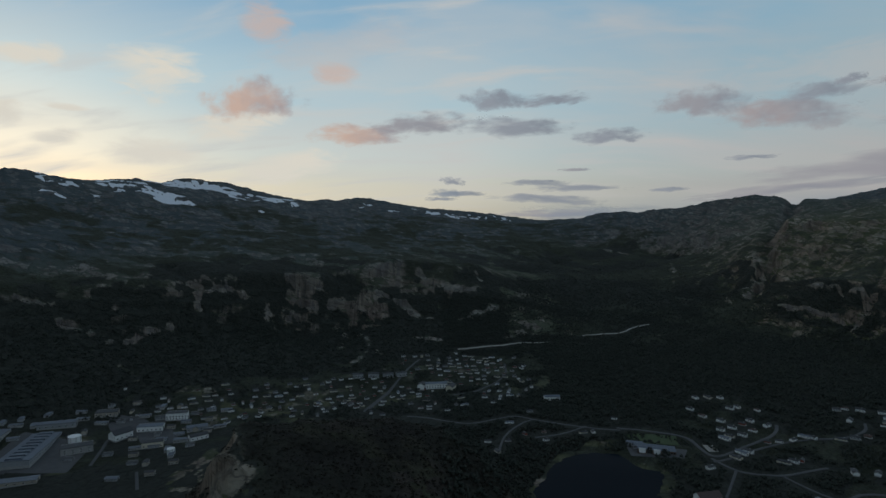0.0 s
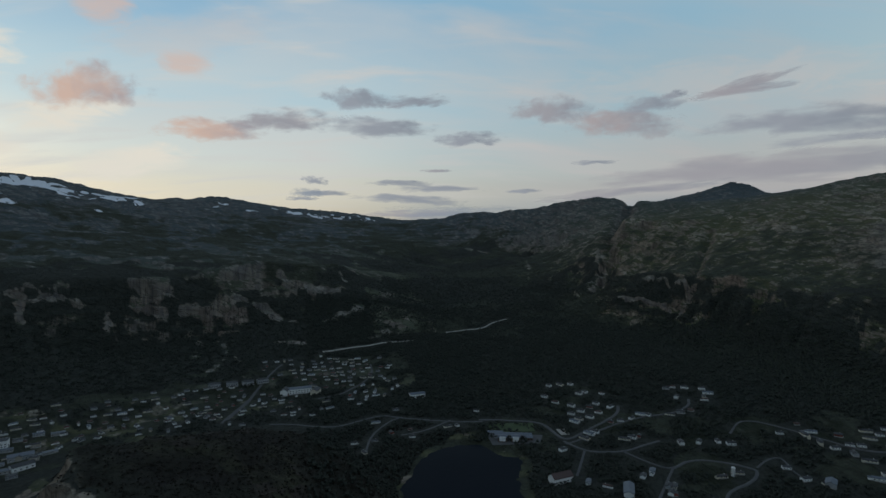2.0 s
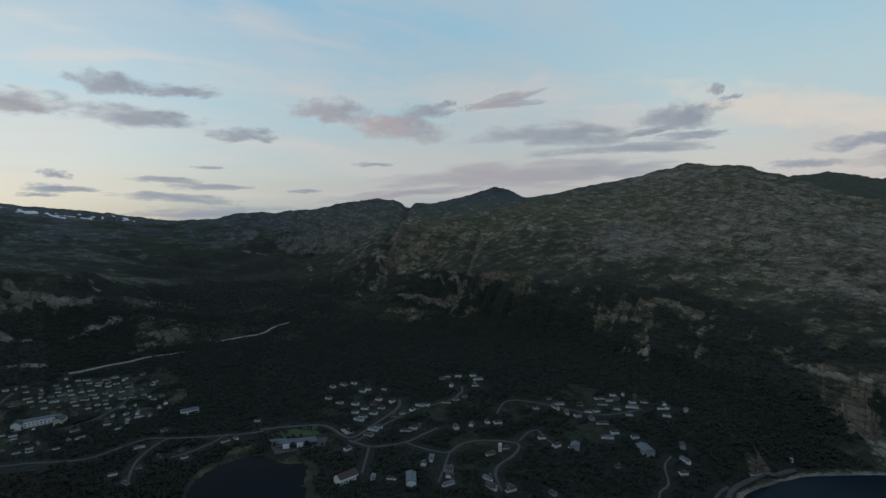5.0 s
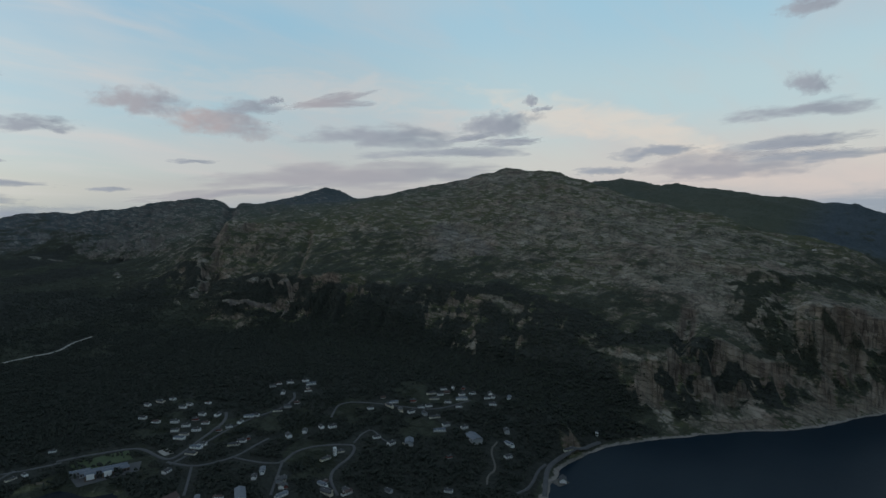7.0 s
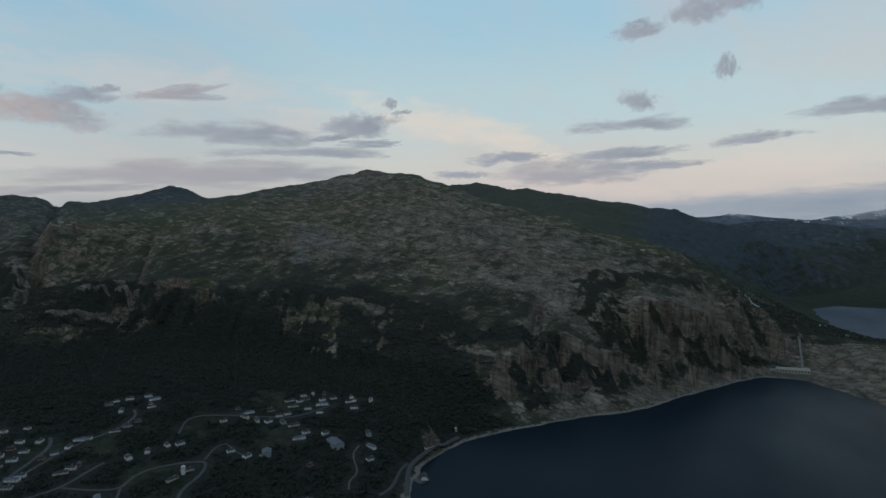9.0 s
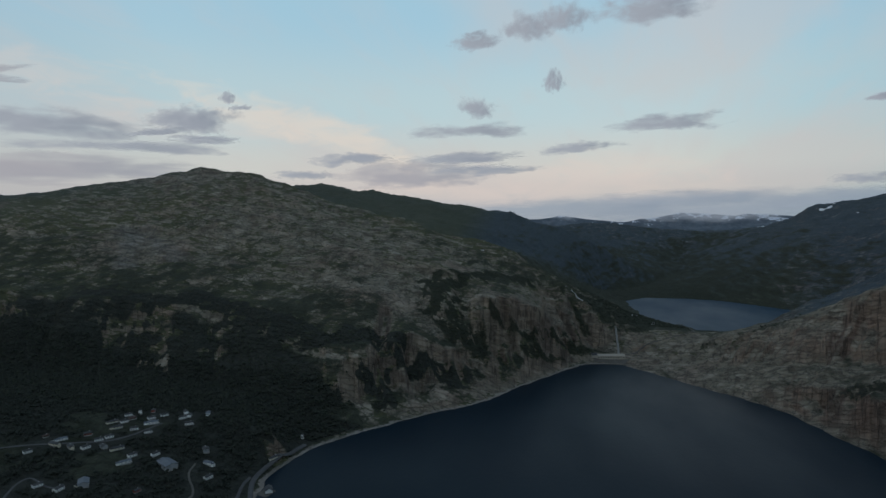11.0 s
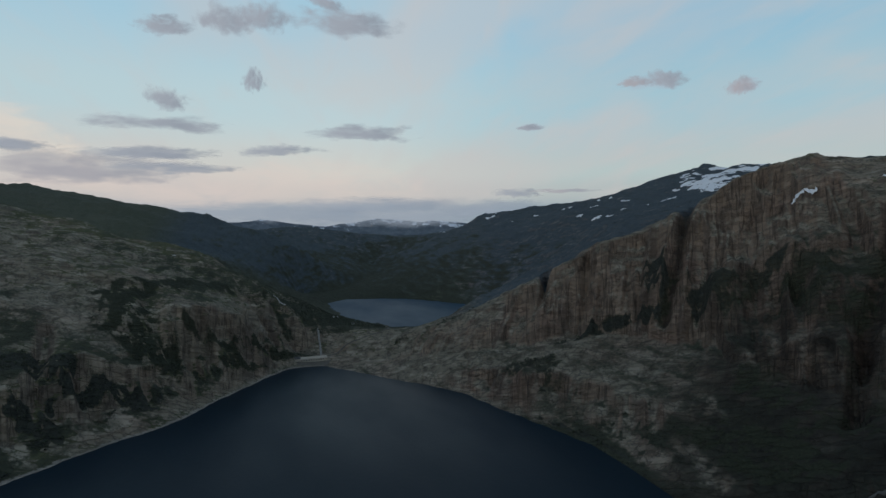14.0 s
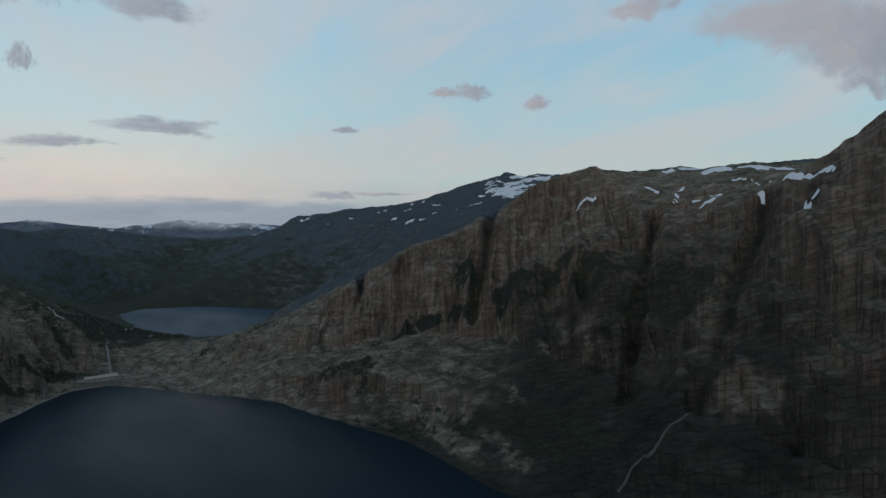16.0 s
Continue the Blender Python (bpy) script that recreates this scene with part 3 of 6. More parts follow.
def relief():
    """Heights on a square grid: stretched like a skin between the lines of the plan, from coarse cells to fine ones."""
    pts = np.concatenate([drawn(line) for line in LINES])
    ring = np.array([(5000 * math.cos(a), 5000 * math.sin(a), 170) for a in np.linspace(0, 2 * math.pi, 900)])
    pts = np.concatenate([pts, ring])
    z = None
    for cell in (400.0, 200.0, 100.0, 50.0, 25.0, CELL):
        n = int(2 * SPAN / cell) + 1
        ij = np.clip(np.rint((pts[:, :2] + SPAN) / cell).astype(int), 0, n - 1)
        total, count = np.zeros((n, n)), np.zeros((n, n))
        np.add.at(total, (ij[:, 0], ij[:, 1]), pts[:, 2])
        np.add.at(count, (ij[:, 0], ij[:, 1]), 1)
        held = count > 0
        fixed = np.where(held, total / np.maximum(count, 1), 0)
        if z is None:
            z = np.full((n, n), 200.0)
        else:
            u = np.linspace(0, z.shape[0] - 1, n)
            k = np.minimum(u.astype(int), z.shape[0] - 2)
            f = u - k
            z = z[k] * (1 - f)[:, None] + z[k + 1] * f[:, None]
            z = z[:, k] * (1 - f) + z[:, k + 1] * f
        for _ in range(260 if cell > 20 else 90):
            z = np.where(held, fixed, z)
            p = np.pad(z, 1, mode="edge")
            z = (p[:-2, 1:-1] + p[2:, 1:-1] + p[1:-1, :-2] + p[1:-1, 2:]) / 4
        z = np.where(held, fixed, z)
    p = np.pad(z, 1, mode="edge")
    return 0.6 * z + 0.1 * (p[:-2, 1:-1] + p[2:, 1:-1] + p[1:-1, :-2] + p[1:-1, 2:])


RELIEF = relief()
TABLE = np.random.default_rng(5).random((256, 256))


def sample(x, y):
    u, v = np.clip((x + SPAN) / CELL, 0, RELIEF.shape[0] - 1.01), np.clip((y + SPAN) / CELL, 0, RELIEF.shape[0] - 1.01)
    i, j = u.astype(int), v.astype(int)
    f, g = u - i, v - j
    return (RELIEF[i, j] * (1 - f) + RELIEF[i + 1, j] * f) * (1 - g) + (RELIEF[i, j + 1] * (1 - f) + RELIEF[i + 1, j + 1] * f) * g


def grain(x, y, size):
    """Smooth noise from -1 to 1 with lumps of that size."""
    u, v = x / size + 91.3, y / size + 37.7
    i, j = np.floor(u).astype(int), np.floor(v).astype(int)
    f, g = u - i, v - j
    f, g = f * f * f * (f * (6 * f - 15) + 10), g * g * g * (g * (6 * g - 15) + 10)
    a, b, c, d = (TABLE[(i + p) % 256, (j + q) % 256] for p, q in ((0, 0), (1, 0), (0, 1), (1, 1)))
    return 2 * ((a * (1 - f) + b * f) * (1 - g) + (c * (1 - f) + d * f) * g) - 1


def fractal(x, y, size, octaves, gain=0.5):
    out, amp, top = 0, 1.0, 0
    for k in range(octaves):
        c, s = math.cos(1.1 * k), math.sin(1.1 * k)
        out, top = out + amp * grain(c * x - s * y + 17 * k, s * x + c * y - 29 * k, size), top + amp
        size, amp = size * 0.5, amp * gain
    return out / top


def fold(x, y, line, width):
    """How deep a point lies in a gully along a line: 1 on the line, 0 away from it."""
    best = np.full(np.shape(x), 1e9)
    for (ax, ay), (bx, by) in zip(line, line[1:]):
        ux, uy = bx - ax, by - ay
        k = np.clip(((x - ax) * ux + (y - ay) * uy) / (ux * ux + uy * uy), 0, 1)
        best = np.minimum(best, np.hypot(x - ax - k * ux, y - ay - k * uy))
    return np.exp(-(best / width) ** 2)


# gullies: line, half width, depth
GULLIES = [([(1104, -963), (897, -739), (841, -666)], 14, 30),
           ([(642, -925), (574, -807), (535, -732), (458, -611)], 11, 26),
           ([(452, -926), (405, -780), (371, -689), (350, -593)], 17, 24),
           ([(1208, -632), (1089, -559)], 8, 24),
           ([(1082, -663), (1026, -622)], 8, 24),
           ([(1212, -636), (1116, -583)], 8, 22),
           ([(1128, 1462), (849, 1158), (797, 1153)], 12, 14),
           ([(1340, 2232), (1012, 1800), (754, 1404)], 25, 30),
           ([(1113, 334), (962, 309), (947, 275)], 12, 16),
           ([(1314, 216), (1181, 183), (1151, 127)], 20, 16),
           ([(-265, 1489), (-198, 1422), (-229, 1285)], 20, 14),
           ([(-649, 1387), (-530, 1262), (-521, 1185)], 20, 12)]


def flutes(x, y, c, s):
    """Upright ribs and clefts across a wall that runs along (c, s)."""
    u, v = c * x + s * y, (c * y - s * x) * 0.16
    return 0.55 * grain(u, v, 62) + 0.38 * (1 - 2 * np.abs(grain(u + 40, v, 27))) + 0.26 * grain(u, v + 90, 12) + 0.12 * grain(u - 70, v, 6)


def height(x, y):
    """The ground's height at x, y (arrays)."""
    x, y = np.asarray(x, float), np.asarray(y, float)
    base = sample(x, y)
    slope = np.hypot(sample(x + 20, y) - sample(x - 20, y), sample(x, y + 20) - sample(x, y - 20)) / 40
    wild = np.clip((base - 14) / 80, 0, 1) * np.clip(slope / 0.25, 0.15, 1)
    wx, wy = fractal(x, y, 120, 4, 0.5), fractal(x + 900, y - 400, 120, 4, 0.5)
    # the steep walls over the lake are ribbed
    right = np.clip((-y - 0.12 * x + 60) / 120, 0, 1) * np.clip((1500 - x) / 100, 0, 1)
    left = np.clip((x - 760) / 90, 0, 1) * (1 - right)
    steep = np.clip((slope - 0.42) / 0.4, 0, 1) * np.clip((base - 12) / 40, 0, 1)
    fr, fl = flutes(x, y, 0.665, 0.747), flutes(x, y, 0.42, -0.91)
    ox = 30 * wild * wx + steep * (right * 46 * fr * 0.747 - left * 34 * fl * 0.91)
    oy = 30 * wild * wy + steep * (-right * 46 * fr * 0.665 - left * 34 * fl * 0.42)
    z = sample(x + ox, y + oy)
    rough = np.clip((base - 60) / 200, 0, 1)
    lumps = 1 - 2 * np.abs(fractal(x, y, 230, 6, 0.5))
    crag = np.abs(fractal(x + 500, y, 70, 5, 0.55))
    z = z + rough * (15 * lumps - 6 + 5 * (0.3 - crag) * 2)
    z = z + np.clip((base - 6) / 30, 0, 1) * np.clip(slope * 4, 0.1, 1) * 1.8 * fractal(x, y, 22, 4, 0.6)
    for line, width, depth in GULLIES:
        z = z - depth * fold(x + 8 * wx, y + 8 * wy, line, width) * np.clip((base - 5) / 60, 0, 1)
    # ledges, tilted along the walls
    ledge = np.clip((slope - 0.5) / 0.4, 0, 1) * np.clip((base - 30) / 60, 0, 1)
    step = 24.0
    phase = (z + 0.05 * x + 9 * grain(x, y, 140)) / step
    part = phase - np.floor(phase)
    return z + ledge * step * (0.5 - 0.32 * right) * (part ** 3 - part)

# ---- the land ----
def linked(name, verts, faces, mat, smooth=True, attrs=None):
    """One mesh object out of arrays of points and of triangles or quads."""
    me = bpy.data.meshes.new(name)
    verts, faces = np.asarray(verts, np.float32), np.asarray(faces, np.int32)
    k = faces.shape[1]
    me.vertices.add(len(verts)), me.loops.add(faces.size), me.polygons.add(len(faces))
    me.vertices.foreach_set("co", verts.ravel())
    me.loops.foreach_set("vertex_index", faces.ravel())
    me.polygons.foreach_set("loop_start", np.arange(len(faces), dtype=np.int32) * k)
    me.polygons.foreach_set("use_smooth", np.full(len(faces), smooth))
    for key, values in (attrs or {}).items():
        me.attributes.new(key, "FLOAT", "POINT").data.foreach_set("value", np.asarray(values, np.float32))
    me.update(calc_edges=True)
    me.materials.append(mat)
    return new(name, me)


def near(x, y, spots):
    """1 at the middle of the nearest of the round spots (x, y, radius), 0 at its rim and beyond."""
    out = np.zeros_like(x)
    for a, b, r in spots:
        out = np.maximum(out, 1 - np.hypot(x - a, y - b) / r)
    return out


def drifts(x, y, spots):
    """Like near(), but each spot is drawn out along a way of its own."""
    out = np.zeros_like(x)
    for a, b, r in spots:
        r = 9 if r < 15 else r
        m = (np.abs(x - a) < 2 * r) & (np.abs(y - b) < 2 * r)
        turn = 0.37 * a + 0.61 * b
        u, v = (x[m] - a) * math.cos(turn) + (y[m] - b) * math.sin(turn), (y[m] - b) * math.cos(turn) - (x[m] - a) * math.sin(turn)
        out[m] = np.maximum(out[m], 1 - np.hypot(u / (1.75 * r), v / (0.62 * r)))
    return out


CLEARED = [(-480, 770, 115), (-545, 720, 80), (-560, 790, 110), (-390, 850, 150), (-290, 930, 140), (-140, 1010, 130), (-20, 1070, 130), (90, 1130, 130), (100, 1040, 100),
           (230, 690, 70), (270, 730, 60), (370, 800, 70), (420, 690, 60), (480, 640, 55), (560, 620, 50), (660, 600, 55), (690, 550, 50), (430, 560, 50), (560, 520, 40)]
snow_north = [(706, -995, 14)]
snow_west = [(-1257, 1895, 32), (-1302, 2068, 57), (-1202, 2016, 24), (-1182, 2138, 25), (-1115, 2252, 102), (-1109, 2594, 180), (-1062, 2277, 44), (-937, 2566, 47), (-749, 2398, 20), (-883, 2483, 31), (-772, 2678, 65), (-685, 2690, 48), (-401, 3103, 29), (-270, 2971, 35), (46, 3055, 60), (-58, 3129, 43), (288, 3116, 43), (152, 3101, 43), (-1411, 2054, 43), (-1267, 2216, 44)]
snow_east = [(4104, -650, 72), (4242, -838, 100), (4084, -927, 73), (4174, -1194, 60), (4058, -1281, 59), (3837, -683, 36), (2832, -1147, 25), (2844, -1181, 25)]
snow_moor = [(1800, -1660, 100), (1700, -1690, 100), (1870, -1620, 80), (1620, -1720, 70)]
SNOW = snow_moor + snow_north + snow_west + snow_east
# where bare rock shows most (+) and where heath hides it (-): x, y, radius, amount
ROCKY = [(1650, 900, 480, 0.32), (1450, 550, 380, 0.36), (1300, 250, 300, 0.3), (1250, 1350, 380, 0.1), (1050, -560, 480, 0.5), (700, -850, 460, 0.25), (850, -480, 330, 0.25), (1370, -300, 240, 0.05), (-500, 1250, 420, 0.15), (100, 1550, 300, 0.3), (-185, 420, 50, 1.0),
         (1200, 960, 100, 0.8), (1180, 330, 110, 0.5), (-1000, 2500, 700, 0.35), (-300, 3000, 600, 0.3), (900, 2300, 450, 0.2),
         (2700, 600, 900, -0.7), (2500, -300, 700, -0.5), (2500, -1300, 700, -0.2), (300, 1700, 400, -0.2)]


# birch woods and heath between the crags of the dome, and on the ledges of the north wall: line, half width
dome_stands = [([(1276, 258), (1189, 230), (1155, 193), (1133, 167)], 46), ([(1263, 263), (1329, 208), (1419, 145), (1471, 75)], 26), ([(1027, 370), (1016, 318), (993, 272), (1017, 228), (1039, 195), (1028, 152)], 17), ([(992, 401), (1011, 344), (1016, 278)], 24),
               ([(1210, 134), (1227, 91), (1247, 49), (1325, -11)], 9), ([(1209, 59), (1251, 13), (1280, -17)], 9), ([(1343, -42), (1342, -71), (1369, -102)], 17), ([(1039, 195), (1003, 177), (1020, 151)], 10),
               ([(992, 601), (998, 487), (971, 414)], 20), ([(1000, 924), (999, 812), (1041, 690), (1033, 610)], 22), ([(1020, 602), (1024, 486), (1007, 424), (996, 362)], 20), ([(927, 322), (925, 283), (881, 276)], 12),
               ([(964, 289), (908, 260)], 8), ([(1514, -11), (1462, -51), (1415, -69)], 12)]
ledge_stands = [([(817, -723), (750, -731), (733, -775)], 30), ([(671, -778), (618, -801), (604, -836)], 27), ([(664, -753), (601, -746), (570, -756)], 30), ([(610, -618), (569, -618), (537, -618)], 27),
                ([(606, -531), (553, -548), (507, -551), (470, -536)], 23), ([(540, -687), (517, -680), (494, -665)], 22), ([(523, -782), (454, -756), (412, -763)], 32), ([(493, -745), (416, -716)], 30),
                ([(480, -681), (403, -638), (377, -636)], 27), ([(526, -521), (471, -525), (433, -540)], 18), ([(919, -697), (868, -702), (854, -674)], 19), ([(963, -511), (928, -589), (870, -660)], 9),
                ([(985, -435), (915, -477), (866, -474)], 19), ([(1318, -293), (1303, -368), (1266, -464)], 12), ([(442, -628), (404, -626), (364, -615)], 30), ([(506, -589), (481, -612), (430, -586)], 19)]
STANDS = dome_stands + ledge_stands
# bare crags
west_crags = [([(-303, 659), (-304, 711), (-298, 751)], 9), ([(-276, 637), (-279, 688)], 9), ([(-142, 377), (-143, 389)], 5), ([(-369, 1401), (-333, 1405), (-301, 1423)], 10),
              ([(-579, 1299), (-517, 1313), (-456, 1333)], 14), ([(-402, 1327), (-379, 1307)], 12), ([(-361, 1337), (-326, 1333)], 13), ([(-224, 1352), (-214, 1197)], 9),
              ([(-199, 1359), (-128, 1193)], 6), ([(-41, 1270), (-3, 1280)], 10), ([(-634, 1109), (-593, 1144), (-549, 1195)], 9), ([(-798, 1089), (-756, 1120)], 9),
              ([(-721, 1100), (-671, 1112)], 9), ([(-360, 1367), (-293, 1385), (-244, 1415)], 10), ([(-539, 1285), (-523, 1256)], 8), ([(-565, 1023), (-524, 1008)], 6),
              ([(-63, 1536), (-43, 1510), (-13, 1490)], 10), ([(-33, 1507), (26, 1490), (86, 1531)], 16), ([(86, 1620), (99, 1577)], 8), ([(-169, 1452), (-106, 1440), (-30, 1400)], 9),
              ([(51, 1388), (90, 1427), (134, 1455)], 12), ([(-53, 1281), (-3, 1283)], 12), ([(141, 1298), (174, 1324), (194, 1374)], 9), ([(-214, 1200), (-223, 1350)], 8),
              ([(-180, 1133), (-147, 1229)], 5), ([(890, 1666), (864, 1605), (741, 1427)], 14), ([(772, 2007), (756, 1914)], 10), ([(661, 2386), (719, 2274)], 12)]
dome_crags = [([(1008, 746), (1009, 669), (999, 591), (983, 522)], 9), ([(1008, 478), (959, 450)], 7), ([(961, 441), (943, 383), (933, 339), (912, 319)], 10), ([(966, 264), (1007, 225), (979, 201)], 26),
              ([(1034, 270), (1049, 235), (1070, 189), (1088, 155), (1081, 119)], 13), ([(1232, 153), (1293, 123), (1302, 84)], 16), ([(1217, 122), (1255, 61), (1289, 13)], 13), ([(1310, 39), (1445, -11), (1438, -50)], 36),
              ([(1163, 128), (1096, 119)], 10), ([(1189, 64), (1224, 24), (1265, -11)], 10), ([(991, 175), (1041, 114), (1111, 76)], 9), ([(1292, 1061), (1237, 952), (1192, 870)], 32),
              ([(1371, 253), (1411, 197)], 22), ([(1208, 372), (1175, 302)], 24), ([(1191, 474), (1175, 410), (1176, 363)], 16), ([(1410, 603), (1351, 490), (1313, 405)], 14),
              ([(1504, 925), (1530, 785), (1486, 669)], 14), ([(1716, 1352), (1692, 1164), (1740, 1069)], 30), ([(858, 1167), (796, 1131)], 6), ([(805, 1268), (845, 1170)], 9),
              ([(746, 1294), (782, 1191), (799, 1162)], 4), ([(916, 1721), (878, 1632), (758, 1446)], 14), ([(919, 686), (879, 653)], 6), ([(901, 338), (886, 301), (861, 287)], 10)]
north_crags = [([(664, -712), (609, -661)], 7), ([(597, -678), (595, -706), (560, -652)], 10), ([(551, -670), (524, -666)], 10), ([(649, -649), (593, -629)], 8),
               ([(642, -573), (582, -549)], 8), ([(652, -497), (666, -548)], 8), ([(922, -475), (841, -490), (785, -522), (687, -509)], 22), ([(798, -480), (690, -478), (597, -473)], 14),
               ([(610, -502), (557, -501), (513, -485)], 10), ([(347, -600), (319, -582)], 14), ([(327, -602), (304, -598), (284, -595)], 16), ([(400, -608), (399, -619)], 7),
               ([(1153, -365), (1122, -436), (1094, -492)], 18), ([(1198, -274), (1123, -347), (1077, -410)], 12), ([(1020, -684), (1001, -748)], 20), ([(1039, -586), (930, -625)], 20)]
knoll_crags = [([(-305, 669), (-296, 700), (-292, 735)], 9), ([(-291, 628), (-278, 655), (-148, 392)], 10), ([(-142, 382), (-133, 387), (-131, 392)], 8), ([(-289, 728), (-155, 420)], 6), ([(-152, 381), (-129, 374)], 8)]
CRAGS = knoll_crags + west_crags + dome_crags + north_crags
# a fan of grey scree below the summit of the dome
SCREE = [([(1303, 1064), (1209, 979), (1127, 923)], 20), ([(1310, 1032), (1262, 953), (1192, 862)], 24)]
# long snow drifts
DRIFTS = [([(-1169, 2493), (-1151, 2637), (-1045, 2644)], 34), ([(-992, 2568), (-933, 2685)], 12), ([(-890, 2700), (-797, 2717), (-718, 2798)], 16), ([(-1191, 2351), (-1091, 2285), (-1029, 2280)], 12),
          ([(-1328, 2276), (-1300, 2353), (-1240, 2421)], 20), ([(-168, 3239), (-31, 3154)], 10), ([(50, 3141), (111, 3102)], 8), ([(305, 3486), (341, 2951)], 9),
          ([(148, 3386), (199, 3135)], 9), ([(-439, 3174), (-380, 3106)], 8), ([(4385, -731), (4356, -891)], 30), ([(4108, -893), (4167, -1015)], 26),
          ([(3764, -1069), (3525, -1124)], 22), ([(1754, -1558), (1674, -1570)], 14), ([(794, -901), (776, -932)], 3), ([(716, -1003), (677, -991)], 4),
          ([(624, -967), (647, -1022)], 4), ([(592, -974), (573, -981), (541, -969)], 4), ([(559, -945), (547, -958)], 5), ([(461, -941), (454, -934)], 3),
          ([(366, -869), (352, -865), (350, -879)], 4), ([(629, -1086), (594, -1136), (512, -1127)], 12), ([(435, -967), (385, -943), (350, -913)], 5), ([(749, -1127), (685, -1141)], 10),
          ([(561, -1045), (525, -1043), (463, -973)], 2), ([(1720, -1500), (1560, -1445), (1400, -1400), (1280, -1330)], 44), ([(2303, -1289), (2245, -1309)], 5), ([(2237, -1412), (2188, -1455)], 5),
          ([(1796, -1117), (1799, -1153)], 5), ([(1633, -1286), (1656, -1361)], 5), ([(1762, -1427), (1714, -1446)], 5), ([(1895, -1313), (1873, -1330)], 5),
          ([(1953, -1210), (2027, -1282)], 5), ([(1771, -1161), (1764, -1176)], 5), ([(1886, -1111), (1870, -1124)], 5), ([(1799, -1229), (1800, -1258)], 5),
          ([(2864, -1149), (2859, -1170)], 5), ([(2519, -1131), (2531, -1163)], 5), ([(2907, -1084), (2874, -1096)], 5), ([(1680, -1236), (1660, -1251)], 5),
          ([(2340, -1252), (2312, -1260)], 5), ([(2447, -1219), (2440, -1240)], 5), ([(1699, -1460), (1615, -1456), (1570, -1477)], 24), ([(1680, -1493), (1637, -1522), (1628, -1582)], 24),
          ([(1747, -1597), (1702, -1610)], 24)]


def strokes(x, y, lines):
    """How near a point lies to any of the strokes, 1 on one, with ragged rims."""
    x, y = np.asarray(x, float), np.asarray(y, float)
    wx, wy = x + 12 * fractal(x - 60, y, 50, 4, 0.65), y + 12 * fractal(x, y + 80, 50, 4, 0.65)
    out = np.zeros_like(x)
    for line, width in lines:
        ends = np.array(line)
        lo, hi = ends.min(axis=0) - 2.5 * width - 25, ends.max(axis=0) + 2.5 * width + 25
        m = (x > lo[0]) & (x < hi[0]) & (y > lo[1]) & (y < hi[1])
        if m.any():
            out[m] = np.maximum(out[m], fold(wx[m], wy[m], line, width))
    return np.clip(out * (1.0 + 2.2 * fractal(x, y, 20, 4, 0.7)), 0, 1)


